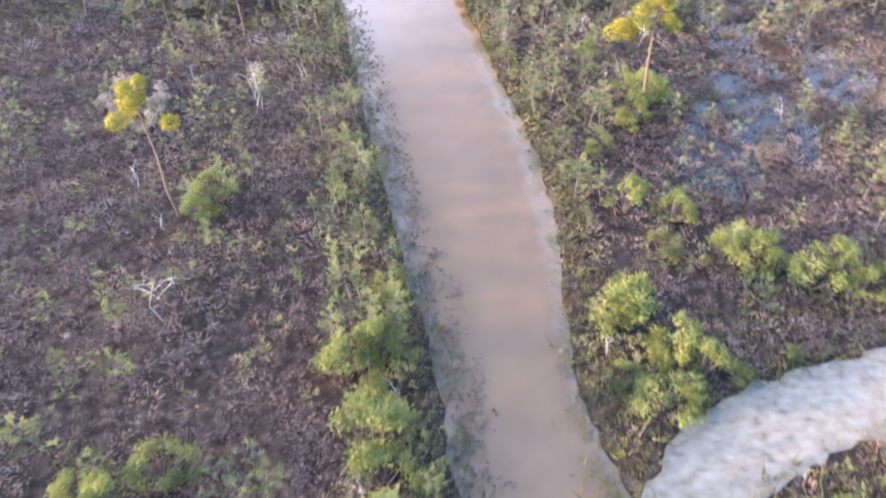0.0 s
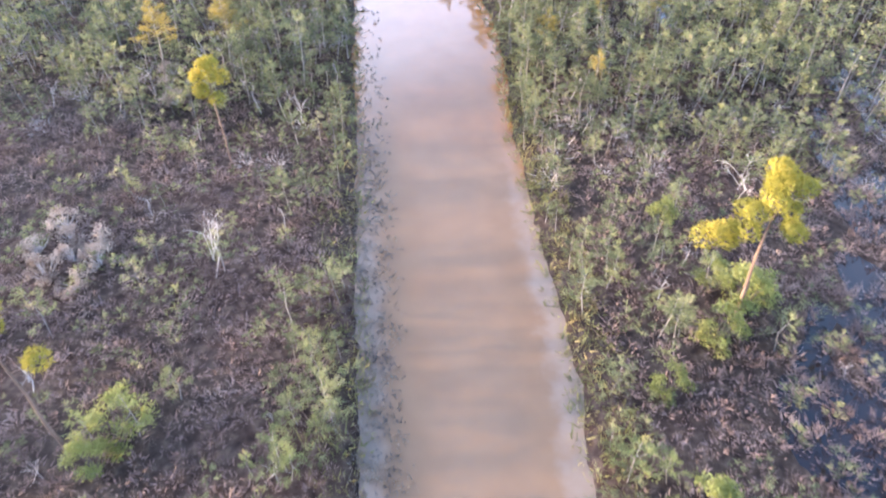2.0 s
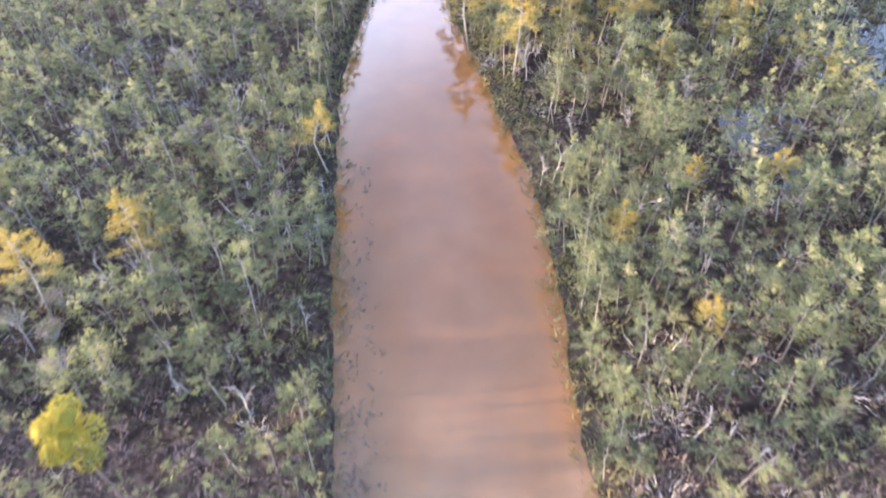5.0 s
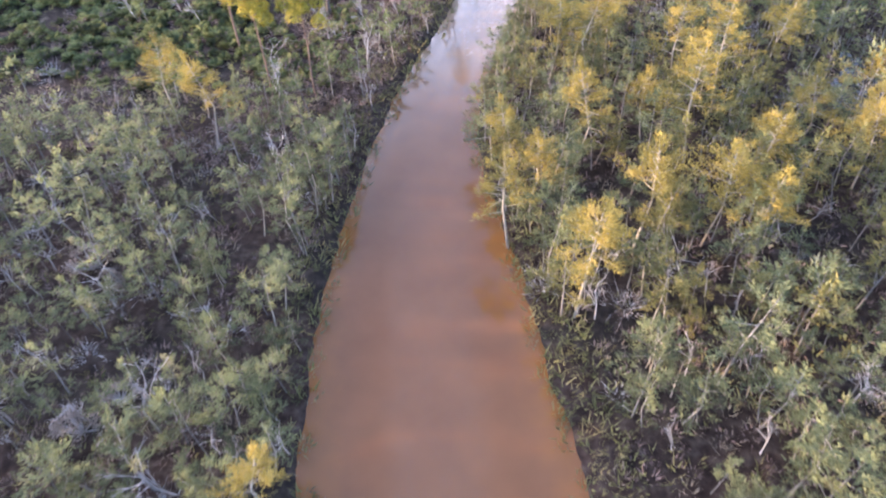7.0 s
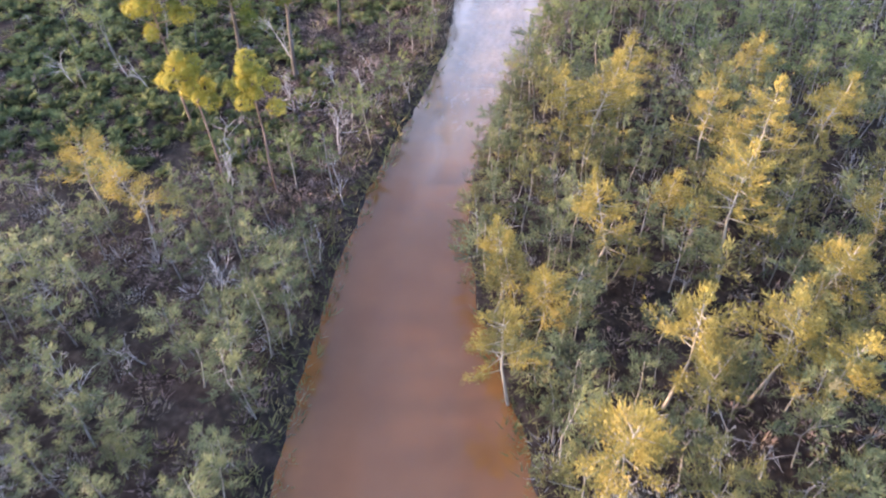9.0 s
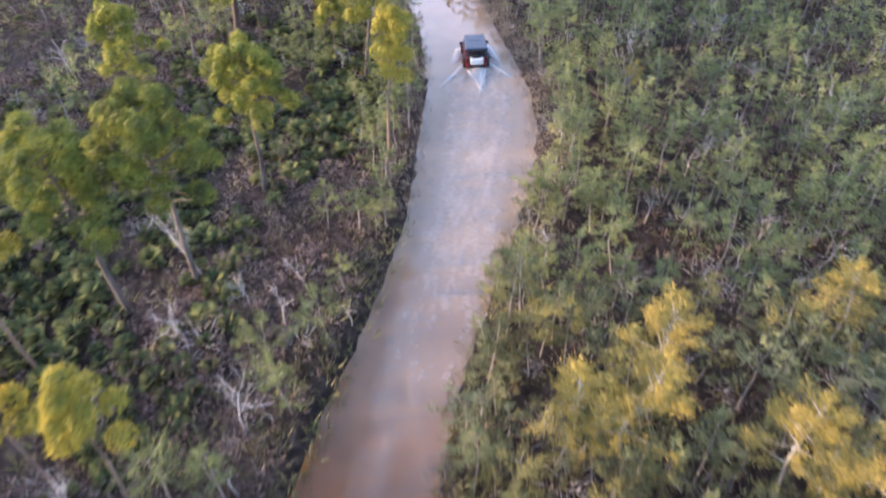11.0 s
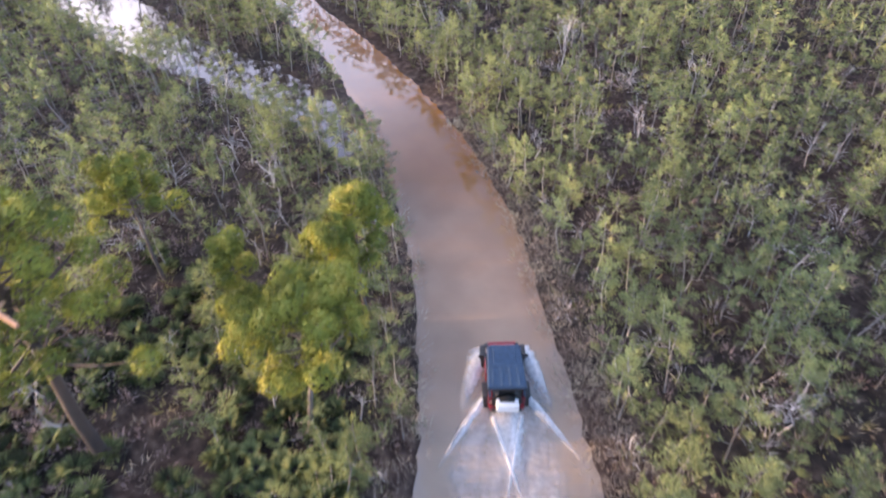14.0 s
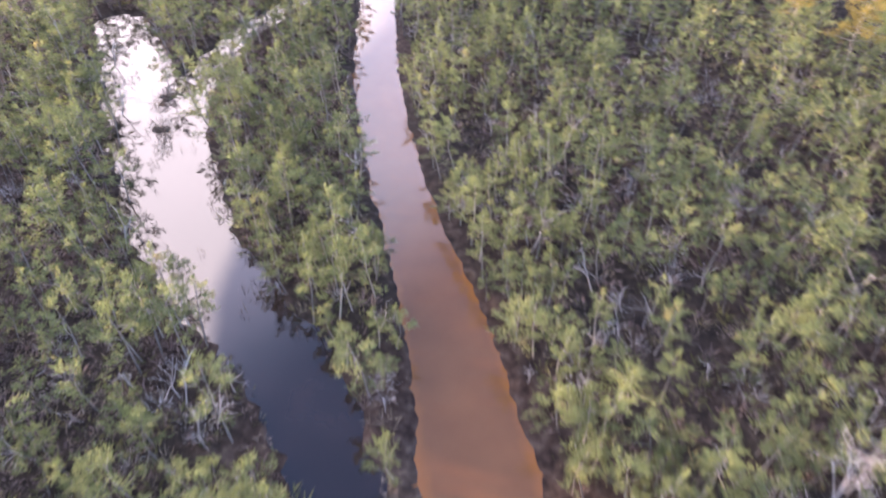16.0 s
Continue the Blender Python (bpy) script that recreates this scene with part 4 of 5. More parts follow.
# dead trees
bare_kinds = [tree_kind("dead_tree", bare_parts(rng.uniform(4.4, 5.6), 4, 0.6), None, TWIG, None, "bleached dead tree with bare forking limbs", "tree", "dead trees") for _ in range(4)]
BARE_SPOTS = [(-0.9, 79.2), (-26.0, 68.9), (-14.0, 63.6), (-21.2, 94.4), (-20.1, 102.6), (-13.4, 20.5), (-18.0, 71.0), (9.2, 76.0), (-16.3, 99.0), (14.8, 47.0), (4.0, 118.0), (8.5, 127.0), (12.0, 121.0),
              (3.0, 137.0), (-3.5, 147.0), (-8.5, 156.0), (-22.8, 139.5), (-25.8, 143.0), (6.0, 112.0), (-12.3, 38.0), (-18.5, 87.0), (12.0, 108.0), (1.0, 129.0), (-14.6, 170.0), (-6.0, 175.0), (-2.0, 171.0), (-10.0, 180.0), (-0.2, 123.7), (5.5, 117.0), (7.0, 133.0)]
place_kinds(bare_kinds, BARE_SPOTS, (0.42, 0.8))
for x, y, q in ((-21.3, 107.3, 0.85), (-22.6, 98.3, 0.7), (-18.2, 105.4, 0.5), (-15.8, 106.8, 0.45)):
    snag = copy_thing(bare_kinds[int(rng.integers(0, 4))], pose(x, y, float(ground_z(x, y)) - 0.03, 0, 0, float(rng.uniform(0, 360))))
    snag.scale = (q, q, q)

# pines
PINES = [(-21.4, 106.9, 10.4, 2.8, 60, PINE, (0.08, -0.10)), (-23.8, 104.6, 11.0, 2.4, 44, PINE, (0.12, -0.16)), (-20.2, 113.9, 8.8, 2.2, 46, PINE, (0.11, -0.03)), (-24.8, 124.3, 12.4, 3.7, 60, PINE, (0.14, -0.06)),
         (-16.9, 126.2, 8.2, 2.6, 58, PINE, (0.13, 0.04)), (-16.5, 131.0, 7.0, 1.4, 24, PINE, (0.0, -0.05)), (-16.3, 132.8, 7.2, 1.4, 24, PINE, (0.02, -0.04)), (-20.7, 130.6, 6.0, 1.2, 14, PINE, (-0.02, 0.0)),
         (-26.3, 101.0, 9.0, 1.6, 24, PINE_SUNLIT, (0.02, -0.03)), (-21.9, 95.4, 7.8, 1.3, 17, PINE_SUNLIT, (0.0, 0.02)), (-18.8, 95.2, 7.8, 1.2, 16, PINE_SUNLIT, (0.02, 0.0)),
         (-13.5, 115.4, 9.9, 1.25, 20, PINE_SUNLIT, (0.12, 0.01)), (13.2, 38.2, 9.8, 1.25, 17, PINE_SUNLIT, (-0.11, -0.14)), (-14.6, 27.9, 8.4, 1.3, 11, PINE_SUNLIT, (-0.02, 0.01)), (-15.0, 47.8, 6.6, 0.9, 12, PINE_SUNLIT, (0.0, 0.0)),
         (-28.5, 118.0, 8.5, 2.0, 30, PINE, (0.05, 0.0)), (-26.6, 133.4, 7.0, 2.0, 28, PINE, (0.02, 0.0)), (-19.4, 128.6, 5.0, 1.3, 16, PINE, (0.0, 0.0)), (-30.0, 128.5, 8.0, 2.0, 26, PINE_SUNLIT, (0.05, 0.0))]
for x, y, h, r, n, mat, lean in PINES:
    gold = mat is PINE_SUNLIT
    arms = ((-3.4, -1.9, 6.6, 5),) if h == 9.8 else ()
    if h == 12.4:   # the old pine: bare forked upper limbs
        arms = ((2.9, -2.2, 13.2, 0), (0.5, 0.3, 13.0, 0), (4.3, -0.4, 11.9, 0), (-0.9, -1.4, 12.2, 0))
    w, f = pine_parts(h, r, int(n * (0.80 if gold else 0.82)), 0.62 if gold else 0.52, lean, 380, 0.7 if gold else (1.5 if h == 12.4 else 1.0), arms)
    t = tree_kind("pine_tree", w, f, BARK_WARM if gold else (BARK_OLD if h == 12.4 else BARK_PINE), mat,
                  "tall slim pine with low sunlight painted yellow into its needle tufts" if gold else "tall green pine with rounded needle tufts and bare trunk", "tree", "pines")
    t.matrix_basis = pose(x, y, float(ground_z(x, y)) - 0.05)
    if h == 12.4:
        for pts in (((1.5, -0.9, 10.4), (1.6, -1.5, 11.9), (2.1, -1.5, 12.9), (2.7, -1.4, 12.7), (2.9, -1.7, 12.0)), ((1.6, -1.4, 11.4), (1.2, -1.9, 12.3), (1.4, -2.3, 12.9)), ((2.2, -1.3, 10.6), (2.9, -2.1, 11.3), (3.7, -2.4, 11.2))):
            part("limb", tri_mesh("pine_limb", *bent([np.array(p) for p in pts], [0.075, 0.075, 0.065, 0.05, 0.025][:len(pts)], 6), [BARK_ORANGE]), None, t, "bare peeling orange-brown limb")

# bushes
bush_kinds = []
for k in range(4):
    w, f = shrub_parts(rng.uniform(2.2, 2.9), rng.uniform(1.3, 1.6), 1700, 0.19)
    bush_kinds.append(tree_kind("willow_bush", w, f, BARK_PINE, WILLOW, "light green rounded willow bush on the bank", "bush", "willow bushes", "foliage"))
BUSHES = [(-3.0, 16.2), (-2.4, 18.4), (-4.3, 17.3), (-2.6, 22.5), (7.9, 19.8), (10.3, 17.9), (8.8, 21.2), (11.5, 25.0), (11.4, 17.3), (14.5, 24.6), (16.2, 24.2), (18.4, 22.6), (20.5, 21.9), (12.2, 37.0), (12.2, 40.0), (14.2, 39.6),
          (10.1, 28.1), (9.6, 33.8), (-13.2, 27.3), (-12.9, 29.4), (10.2, 44.2), (12.6, 27.6), (-14.1, 11.7), (-11.0, 12.6), (-12.4, 11.4), (15.2, 10.4), (17.4, 11.4), (22.6, 22.4)]
place_kinds(bush_kinds, BUSHES, (0.6, 1.0))
for x, y, s in ((-2.8, 13.8, 1.35), (-2.9, 18.2, 1.0), (8.4, 20.2, 1.15), (10.6, 18.6, 1.0), (13.4, 38.8, 1.15), (15.6, 24.4, 1.05), (-2.3, 12.2, 1.0), (19.4, 23.4, 1.0), (9.3, 15.4, 0.95), (10.6, 15.9, 0.6), (12.9, 17.0, 0.5), (15.8, 18.2, 0.4), (8.0, 16.9, 0.6)):
    big = copy_thing(bush_kinds[int(rng.integers(0, 4))], pose(x, y, float(ground_z(x, y)) - 0.03, 0, 0, float(rng.uniform(0, 360))))
    big.scale = (s, s, s * 0.9)

# pale silvery bushes
PALE = leaf_material("silver_leaves", [(0.0, (0.22, 0.175, 0.15)), (0.5, (0.42, 0.35, 0.31)), (1.0, (0.54, 0.47, 0.41))])
pale_kinds = []
for k in range(2):
    w, f = shrub_parts(1.5, 1.1, 700, 0.2)
    pale_kinds.append(tree_kind("silver_bush", w, f, TWIG, PALE, "pale silvery leafless-looking bush in the scrub", "bush", "silver bushes", "foliage"))
place_kinds(pale_kinds, [(-20.0, 38.4), (-21.8, 40.8), (-19.0, 36.6), (-20.8, 37.0), (-19.2, 39.6), (-20.9, 39.8), (-22.2, 38.9), (-18.6, 38.2), (-22.6, 57.2), (-22.0, 55.2), (-20.7, 53.5), (-25.7, 79.2), (-24.2, 78.2), (-21.3, 70.6), (-20.4, 72.2)], (0.6, 1.0))

# palmettos
palm_kinds_raw = [palmetto_parts(rng.uniform(0.62, 0.84), int(rng.integers(12, 15))) for _ in range(6)]
px, py = scatter(-52, -12, 92, 137, 0.92, palm_chance)
prow = np.stack([px, py, ground_z(px, py), rng.uniform(0, 6.283, len(px)), rng.uniform(0.75, 1.3, len(px))], 1)
order = np.argsort(left_of(px, py))
palm_kinds = []
for s, f in palm_kinds_raw:
    root = thing("palmetto", "dark green saw palmetto with fan fronds under the pines", "shrub", None, "palmettos")
    part("crown", tri_mesh("palmetto_crown", *join_tris([s, f]), [BARK_PINE, PALM], [0] * len(s[1]) + [1] * len(f[1])), None, root)
    palm_kinds.append(root)
for j, i in enumerate(order[:260]):
    x, y, z, a, s = (float(v) for v in prow[i])
    m = pose(x, y, z, 0, 0, math.degrees(a))
    ob = palm_kinds[j] if j < 6 else copy_thing(palm_kinds[j % 6], m)
    ob.matrix_basis = m
    ob.scale = (s, s, s)
if len(order) > 260:
    tagged(new("palmetto_thicket", tri_mesh("palmetto_thicket", *spread([k[1] for k in palm_kinds_raw], prow[order[260:]]), [PALM])), "dark green saw palmetto thicket", "shrubs", kind="stuff")


# low growth
def low_growth(name, step, chance, templates, mat, label, category, area=(-72, 44, 4, 204), sizes=(0.7, 1.3)):
    x, y = scatter(area[0], area[1], area[2], area[3], step, lambda px, py: chance(px, py) * (off_road(px, py) < 34))
    rows = np.stack([x, y, np.maximum(ground_z(x, y), -0.04) - 0.02, rng.uniform(0, 6.283, len(x)), rng.uniform(*sizes, len(x))], 1)
    tagged(new(name, tri_mesh(name, *spread(templates, rows), [mat])), label, category, kind="stuff")


def heath_chance(x, y):
    l, r = left_of(x, y), right_of(x, y)
    open_l = (l > 1.2) * (1 - bound(y, 50, 56)) + (l > 14) * bound(y, 116, 122) * (1 - bound(y, 134, 138)) * 0.8 + 0.24 * (y > 52) * (l > 1) + 0.5 * (y > 140) * (x < -34) + 0.85 * (l > 1.0) * (l < 10) * bound(y, 86, 90) * (1 - bound(y, 118, 122))
    open_r = (r > 1.5) * (1 - bound(y, 52, 60)) + 0.24 * (y > 55) * (r > 1.5)
    return np.where(l > 0, open_l, open_r) * dry(x, y) * (0.30 + 0.70 * bound(wet(x, y), -0.4, 0.0)) * (off_road(x, y) < 30) * (0.55 + 0.45 * clumpy(x, y, 1.2, 51))


def sedge_chance(x, y):
    l, r = left_of(x, y), right_of(x, y)
    p = (r > -0.4) * (r < 2.2) * (y > 108) * (y < 149) * 1.0
    p = p + (l > -0.25) * (l < 1.8) * (y > 112) * (y < 150) * 0.6 + 0.08 * (off_road(x, y) > 1) * (y > 50) * (pond(x, y) > 0)
    p = p + 0.9 * (isle(x, y) < 0.15) * (pond(x, y) < 0.3)
    return p * (line_distance(x, y, TRACK) > 0.3)


def bank_chance(x, y):
    d = off_road(x, y)
    p = (d > -0.35) * (d < 2.2) * (y < 112) * np.where(left_of(x, y) > 0, 0.45, 0.8)
    p = p + 0.6 * (y < 24) * (right_of(x, y) > 0.5) * (line_distance(x, y, TRACK) < 4.5) + 0.12 * (y > 50) * (d > 1)
    p = p + 0.85 * (y < 16) * (right_of(x, y) > -2.4) * (right_of(x, y) < 0.6) * bound(x, 4.6, 6.4)
    return p * (line_distance(x, y, TRACK) > -0.35) * (pond(x, y) > -0.2)


low_growth("heath", 0.52, heath_chance, [mound_parts(rng.uniform(0.32, 0.55), rng.uniform(0.26, 0.40), 22, 0.054) for _ in range(8)], HEATH, "low purple-brown leafless heath scrub over wet soil", "scrub", sizes=(0.5, 1.5))
low_growth("cypress_seedlings", 1.05, lambda x, y: dry(x, y) * (off_road(x, y) < 27) * (y < 60) * (0.12 + 0.55 * clumpy(x, y, 0.7, 81, -0.2, 0.3)) * np.where(off_road(x, y) < 4, 1.3, 0.8), [cypress_parts(rng.uniform(0.9, 1.5), rng.uniform(0.4, 0.6), 84, 0.2, 0.17, 0.08, 5)[1] for _ in range(6)], CYPRESS,
           "wispy olive cypress seedlings among the heath", "saplings", sizes=(0.6, 1.3))
low_growth("sedge", 0.41, sedge_chance, [tuft_parts(rng.uniform(0.30, 0.48), 0.28, 20, 0.032) for _ in range(6)], SEDGE, "brown dry sedge tufts along the bank", "grass")
low_growth("fern_patch", 0.42, lambda x, y: (left_of(x, y) > 0.3) * (left_of(x, y) < 8) * (y > 88) * (y < 122) * 0.5 * clumpy(x, y, 1.3, 71, -0.3, 0.2), [tuft_parts(rng.uniform(0.35, 0.5), 0.26, 18, 0.032) for _ in range(6)], FERN,
           "dark brown dead fern and sedge on boggy ground", "fern")
low_growth("grey_brush", 2.3, lambda x, y: dry(x, y) * (off_road(x, y) > 0.8) * (off_road(x, y) < 26) * (y > 46) * np.where((left_of(x, y) > 0) & (y > 92) & (y < 136), 0.15, 0.5) * clumpy(x, y, 0.5, 83, -0.35, 0.25), [brush_parts(rng.uniform(0.9, 1.5), 62, 0.030) for _ in range(6)], TWIG,
           "pale grey leafless bushes among the cypress", "brush", sizes=(0.7, 1.3))
low_growth("marsh_tussocks", 0.5, lambda x, y: (right_of(x, y) > 6) * (y > 20) * (y < 66) * (wet(x, y) < 0.1) * (0.10 + 0.55 * clumpy(x, y, 1.6, 91)), [tuft_parts(rng.uniform(0.4, 0.6), 0.26, 20, 0.05) for _ in range(6)], HEATH,
           "mauve-brown tussocks standing in shallow swamp water", "tussocks")
low_growth("bank_grass", 0.42, bank_chance, [tuft_parts(rng.uniform(0.35, 0.6), 0.24, 10, 0.065) for _ in range(6)], BANK, "green and straw grass tufts along the bank", "grass")
low_growth("drowned_weed", 0.23, lambda x, y: (left_of(x, y) > -2.3) * (left_of(x, y) < 0.5) * (y > 8) * (1 - bound(y, 40, 72)) * bound(left_of(x, y), -2.3, -0.9) * (0.3 + 0.7 * clumpy(x, y, 2.2, 61, -0.4, 0.1)), [tuft_parts(rng.uniform(0.16, 0.26), 0.16, 7, 0.06) for _ in range(4)], WEED,
           "grey-brown weed tufts in the shallow margin", "weed")
low_growth("reeds", 0.42, lambda x, y: (pond(x, y) < 0.3) * (y > 150) * (0.10 + 0.75 * (shallows(x, y) < 0)) * clumpy(x, y, 1.8, 63, -0.3, 0.2), [reed_parts(rng.uniform(0.5, 0.9), 0.10, 5, 0.035) for _ in range(4)], FERN,
           "dark upright reeds standing in the bright pond", "reeds", (-66, -30, 148, 190))

# far woods beyond the corridor, thinner
fx, fy = scatter(-115, 88, -40, 262, 6.0, lambda x, y: ((off_road(x, y) > 36) | (y < 4) | (y > 203)) * (off_road(x, y) > 2) * 0.8 * (line_distance(x, y, TRACK) > 1.5))
frow = np.stack([fx, fy, np.full(len(fx), 0.05), rng.uniform(0, 6.283, len(fx)), rng.uniform(0.9, 1.5, len(fx))], 1)
small = [cypress_parts(3.8, 3.0, 92, 0.2, 0.95, 0.06, 8) for _ in range(5)]
tagged(new("far_wood", tri_mesh("far_wood", *spread([k[1] for k in small], frow), [CYPRESS])), "cypress swamp stretching away to the horizon", "woods", kind="stuff")

# ---- the car and its wake ----
RED = paint_material("red_paint", (0.26, 0.014, 0.026), 0.3, 0, 0.1, 0.6)
ROOF = paint_material("slate_hardtop", (0.026, 0.050, 0.092), 0.36, 0, 0.25)
BLACK = paint_material("black_plastic", (0.02, 0.02, 0.022), 0.55, 0, 0.3)
RUBBER = paint_material("tyre_rubber", (0.018, 0.017, 0.017), 0.8, 0, 0.3)
STEEL = paint_material("grey_rim", (0.30, 0.30, 0.31), 0.35, 0.9, 0.1)
WHITE = paint_material("white_cover", (0.78, 0.76, 0.77), 0.45, 0, 0.05)
GLASS = paint_material("dark_glass", (0.012, 0.014, 0.016), 0.06, 0, 0.1)
LAMP = paint_material("red_lamp", (0.14, 0.008, 0.012), 0.2, 0, 0.1, 0.8)


CAR_LENGTH = 0.83   # a short-wheelbase car


def slab(cx, cy, cz, sx, sy, sz, bevel=0.04, taper=(1.0, 1.0), shift=(0.0, 0.0), seg=2):
    """A bevelled box; its top may be narrower (taper) and moved (shift)."""
    cy, sy = cy * CAR_LENGTH, sy * CAR_LENGTH
    bm = bmesh.new()
    bmesh.ops.create_cube(bm, size=1.0)
    for v in bm.verts:
        k = taper if v.co.z > 0 else (1, 1)
        s = shift if v.co.z > 0 else (0, 0)
        v.co = (v.co.x * sx * k[0] + s[0] + cx, v.co.y * sy * k[1] + s[1] + cy, v.co.z * sz + cz)
    bmesh.ops.bevel(bm, geom=bm.edges[:], offset=bevel, segments=seg, affect="EDGES", profile=0.6)
    return bm


def merged(*bms):
    out = bmesh.new()
    for b in bms:
        me = bpy.data.meshes.new("tmp")
        b.to_mesh(me)
        b.free()
        out.from_mesh(me)
        bpy.data.meshes.remove(me)
    return out


def disc(cx, cy, cz, r, w, seg=20, inner=0.0, bevel=0.03):
    """A wheel-like solid with its axle along x."""
    bm = bmesh.new()
    bmesh.ops.create_cone(bm, cap_ends=True, segments=seg, radius1=r, radius2=r, depth=w)
    bmesh.ops.bevel(bm, geom=[e for e in bm.edges if abs(e.verts[0].co.z - e.verts[1].co.z) < 1e-5], offset=bevel, segments=2, affect="EDGES")
    bmesh.ops.transform(bm, matrix=Matrix.Translation((cx, cy, cz)) @ Matrix.Rotation(radians(90), 4, "Y"), verts=bm.verts)
    return bm


CAR_X, CAR_Y, CAR_YAW = -9.72, 130.15, 10.0
car = thing("car", "red two-door off-road car with dark hardtop, driving through the flood", "car", pose(CAR_X, CAR_Y, -0.30, 0, 0, CAR_YAW))
body = part("body", merged(slab(0, -0.55, 0.86, 1.48, 2.55, 0.62, 0.06), slab(0, -0.3, 0.58, 1.42, 3.4, 0.22, 0.04)), RED, car, "red painted tub")
part("bonnet", slab(0, 1.1, 0.92, 1.2, 1.0, 0.26, 0.07, (0.9, 0.98), (0, -0.02)), RED, car)
part("grille", slab(0, 1.62, 0.84, 1.18, 0.1, 0.44, 0.03), RED, car)
part("windscreen", slab(0, 0.66, 1.42, 1.42, 0.07, 0.52, 0.02, (0.93, 1), (0, -0.16)), GLASS, car, "dark windscreen glass")


def narrowed(bm, back, front, cut):
    """Draws a shape in towards its front end."""
    for v in bm.verts:
        v.co.x *= 1 - cut * min(1.0, max(0.0, (v.co.y - back) / (front - back))) ** 1.4
    return bm


roof = part("roof", narrowed(slab(0, -0.52, 1.74, 1.62, 2.62, 0.16, 0.07, (0.93, 0.97), (0, -0.01), 3), -1.5, 0.65, 0.13), ROOF, car, "slate-dark moulded hardtop")
part("roof_panel", narrowed(slab(0, 0.05, 1.822, 1.06, 1.0, 0.045, 0.02, (0.92, 0.92)), -1.5, 0.65, 0.13), ROOF, roof)
for sx in (-0.50, -0.17, 0.17, 0.50):
    part("roof_rib", slab(sx, -1.20, 1.818, 0.15, 1.05, 0.04, 0.015, (0.8, 0.96)), ROOF, roof)
part("rain_gutter", slab(0, -1.82, 1.70, 1.60, 0.07, 0.06, 0.02), BLACK, roof)
for sx in (-1, 1):
    part("side_window", slab(sx * 0.72, -1.25, 1.42, 0.05, 1.0, 0.42, 0.02), GLASS, car)
    door = part("door", slab(sx * 0.765, -0.02, 1.0, 0.05, 0.98, 0.62, 0.02), RED, car)
    part("handle", slab(sx * 0.80, -0.36, 1.12, 0.03, 0.14, 0.04, 0.01), BLACK, door)
    part("door_window", slab(sx * 0.74, -0.05, 1.46, 0.05, 0.9, 0.36, 0.02), GLASS, door)
    mirror = part("mirror", merged(slab(sx * 0.93, 0.52, 1.30, 0.22, 0.09, 0.18, 0.03), slab(sx * 0.81, 0.5, 1.24, 0.12, 0.05, 0.05, 0.01)), BLACK, car)
    part("pillar", slab(sx * 0.70, -0.62, 1.45, 0.07, 0.12, 0.50, 0.02), ROOF, car)
    part("pillar", slab(sx * 0.68, -1.78, 1.45, 0.1, 0.12, 0.50, 0.02), ROOF, car)
    part("tail_light", slab(sx * 0.66, -1.93, 1.02, 0.15, 0.06, 0.34, 0.02), LAMP, car)
    for sy in (-1.0, 0.9):
        part("fender", slab(sx * 0.84, sy / CAR_LENGTH, 0.98, 0.26, 1.02, 0.10, 0.04, (1.0, 0.75)), BLACK, car)
        wheel = part("wheel", disc(sx * 0.78, sy, 0.42, 0.20, 0.20, 16), STEEL, car)
        tyre = bmesh.new()
        prof = [(0.22, -0.11), (0.36, -0.13), (0.42, -0.09), (0.42, 0.09), (0.36, 0.13), (0.22, 0.11)]
        rings = []
        for k in range(24):
            a = k * 2 * math.pi / 24
            g = 1.0 if k % 2 else 0.975
            rings.append([tyre.verts.new((sx * 0.80 + w, sy + math.cos(a) * r * g, 0.42 + math.sin(a) * r * g)) for r, w in prof])
        for k in range(24):
            for j in range(6):
                tyre.faces.new((rings[k][j], rings[k][(j + 1) % 6], rings[(k + 1) % 24][(j + 1) % 6], rings[(k + 1) % 24][j]))
        bmesh.ops.recalc_face_normals(tyre, faces=tyre.faces)
        part("tyre", tyre, RUBBER, wheel)
part("rear_window", slab(0, -1.84, 1.44, 1.18, 0.05, 0.40, 0.02), GLASS, car)
part("tailgate", slab(0, -1.87, 0.90, 1.16, 0.08, 0.62, 0.02), BLACK, car, "plain black tailgate")
part("front_bumper", slab(0, 1.82, 0.62, 1.5, 0.22, 0.2, 0.05), BLACK, car)
part("rear_bumper", slab(0, -1.98, 0.56, 1.2, 0.22, 0.18, 0.05), BLACK, car)
spare = part("spare_wheel", disc(0, 0, 0, 0.38, 0.22, 20), RUBBER, car)
spare.matrix_basis = pose(0, -1.70, 1.06, 0, 0, 90)
part("cargo_box", slab(0, -2.20, 1.08, 0.90, 0.50, 0.40, 0.07), WHITE, car, "plain white box on the tail")
part("bracket", slab(0, -2.02, 1.08, 0.9, 0.4, 0.05, 0.015), BLACK, car)

LINE = [(3.3, 6), (3.5, 14.1), (3.4, 20.5), (2.1, 28.6), (-0.7, 43.0), (-5.1, 63.5), (-7.9, 77.0), (-9.8, 86.4), (-9.4, 102.0), (-9.0, 108.5), (-8.7, 121.0), (-9.4, 128.6)]
ly = np.arange(6, 130.6, 0.5)
lx = np.interp(ly, [p[1] for p in LINE], [p[0] for p in LINE])
lx = np.convolve(np.pad(lx, 6, mode="edge"), np.ones(13) / 13, mode="valid")
wake_rows = []
for x, y in zip(lx[::-1], ly[::-1]):
    age = 130.5 - y
    w = min(2.75, 1.3 + 0.42 * age)
    wake_rows.append((x - w, y, x + w, y, age))
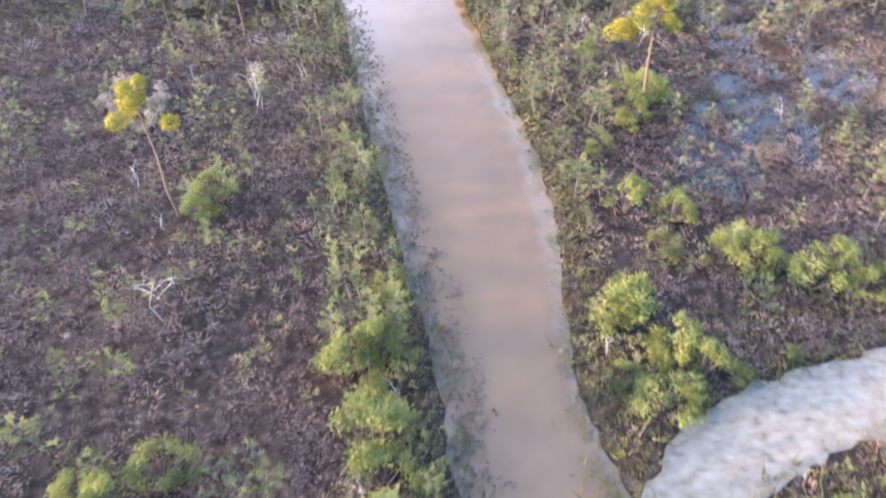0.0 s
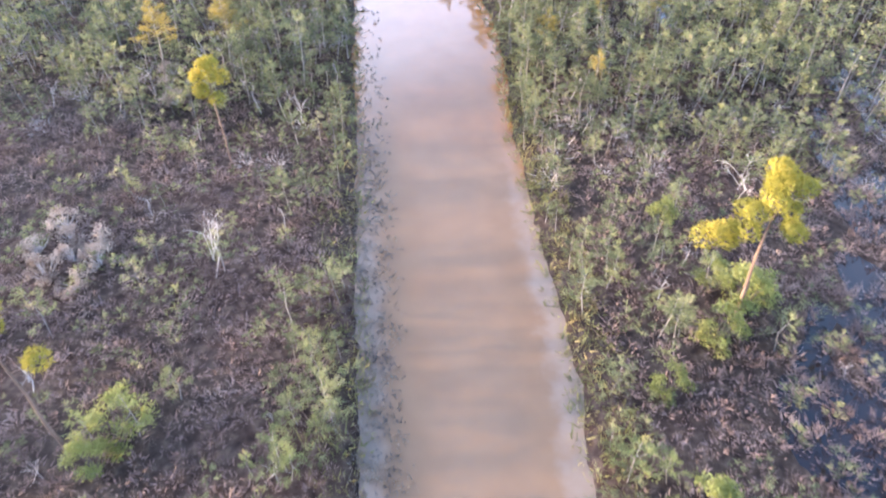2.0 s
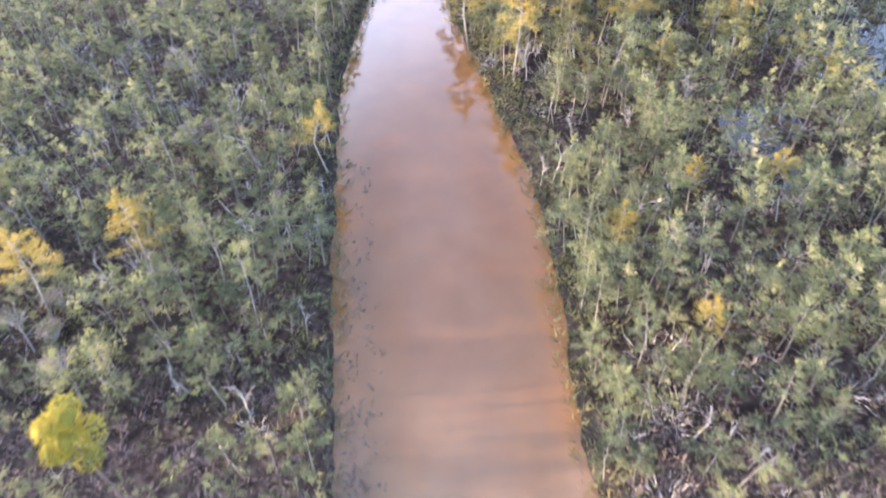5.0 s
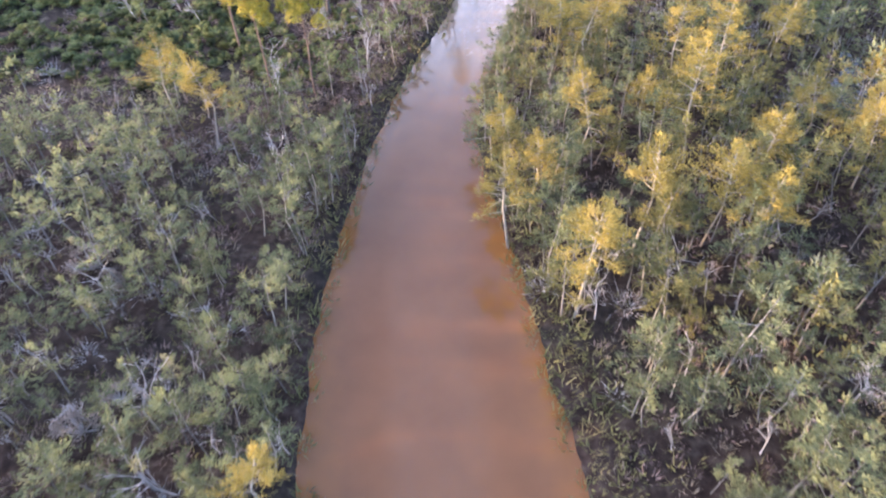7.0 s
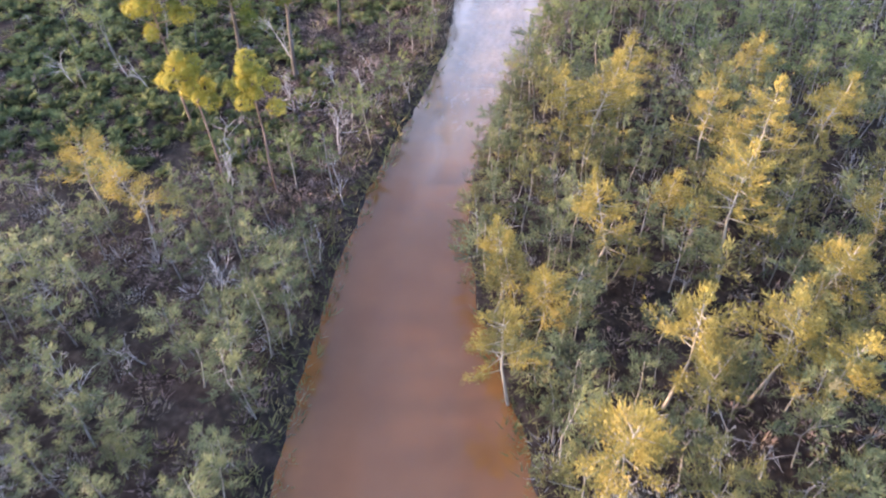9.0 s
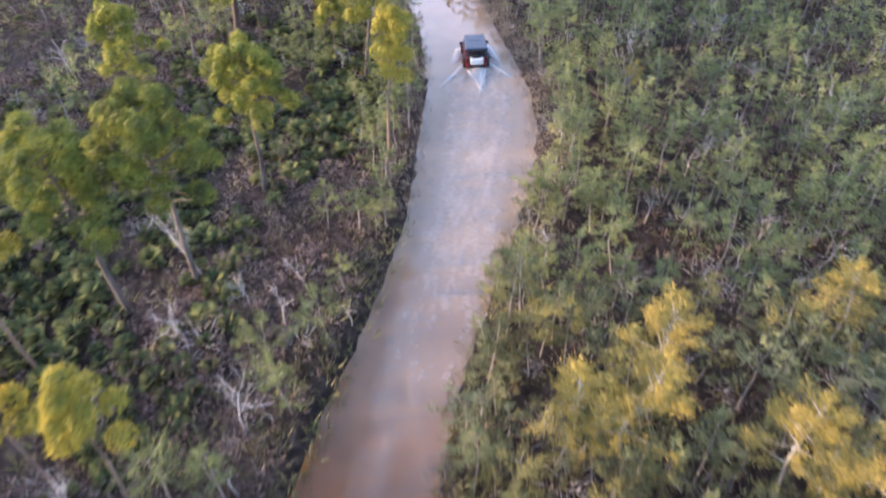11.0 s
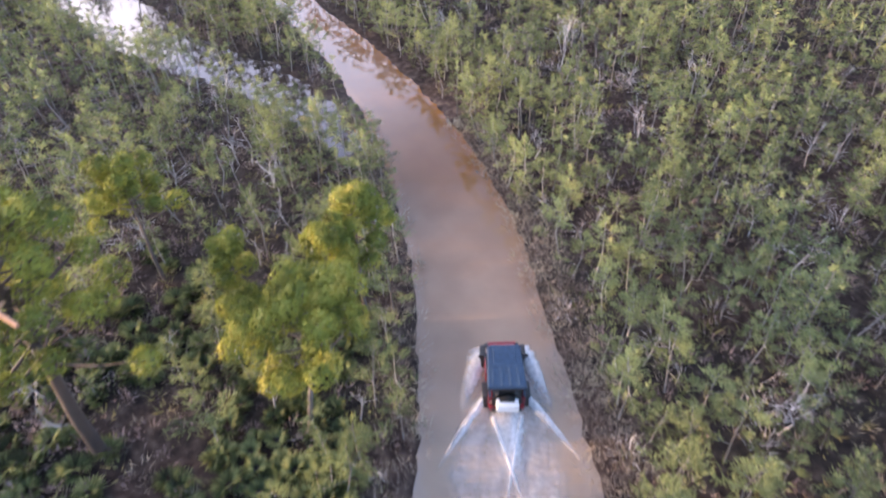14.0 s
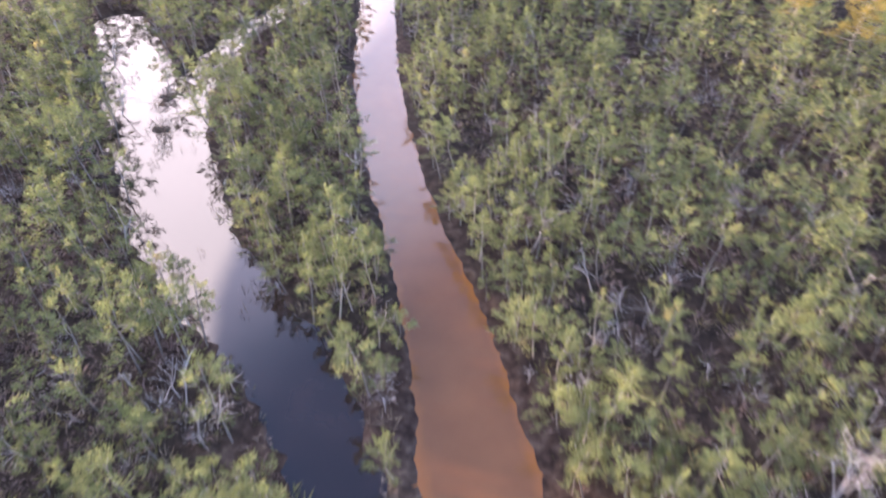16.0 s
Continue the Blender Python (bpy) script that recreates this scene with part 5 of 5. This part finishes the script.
wake = thing("wake", "white foaming wake trailing behind the car on muddy water", "water")
part("foam_trail", flat_strip("foam_trail", wake_rows, 0.035, FOAM, 4, True), None, wake)


def crest(points, near, far, height):
    """A ragged sheet of thrown water along points, from one width to another, arched and dying away."""
    bm = bmesh.new()
    lay = bm.loops.layers.uv.new("UVMap")
    rows = []
    n = len(points)
    for i, (x, y) in enumerate(points):
        k = i / (n - 1)
        a, b = points[max(0, i - 1)], points[min(n - 1, i + 1)]
        dx, dy = b[0] - a[0], b[1] - a[1]
        q = math.hypot(dx, dy) + 1e-9
        nx, ny = -dy / q, dx / q
        w = (near + (far - near) * k) * rng.uniform(0.85, 1.15)
        h = height * (1 - k) ** 1.3 * rng.uniform(0.7, 1.3) + 0.03
        rows.append([bm.verts.new((x + nx * w * f, y + ny * w * f, 0.05 + h * g)) for f, g in ((-1, 0), (-0.5, 0.5), (0.1, 1.0), (0.5, 0.6), (1, 0))])
    for i in range(n - 1):
        for j in range(4):
            f = bm.faces.new((rows[i][j], rows[i][j + 1], rows[i + 1][j + 1], rows[i + 1][j]))
            for lp, (a, b) in zip(f.loops, ((i, j), (i, j + 1), (i + 1, j + 1), (i + 1, j))):
                lp[lay].uv = (b / 4, a / (n - 1))
            f.smooth = True
    return bm


def car_point(u, v):
    c, s = math.cos(radians(CAR_YAW)), math.sin(radians(CAR_YAW))
    return CAR_X + u * c - v * s, CAR_Y + u * s + v * c


for sx in (-1, 1):
    part("bow_wave", crest([car_point(sx * (0.72 + 1.1 * (k / 24) ** 0.8), 1.25 - 2.9 * (k / 24) ** 1.2) for k in range(25)][::1], 0.70, 0.12, 0.34), SPRAY, wake)
    part("side_wave", crest([car_point(sx * (0.75 + 2.1 * (k / 30)), -0.9 - 3.3 * (k / 30) ** 1.1) for k in range(31)], 0.30, 0.08, 0.16), SPRAY, wake)
    part("tail_wave", crest([car_point(sx * (0.55 - 1.0 * (k / 24)), -1.9 - 4.2 * (k / 24)) for k in range(25)], 0.16, 0.07, 0.10), SPRAY, wake)
part("churn", crest([car_point(0.0, -1.7 - 3.0 * (k / 20)) for k in range(21)], 0.75, 0.5, 0.14), SPRAY, wake)
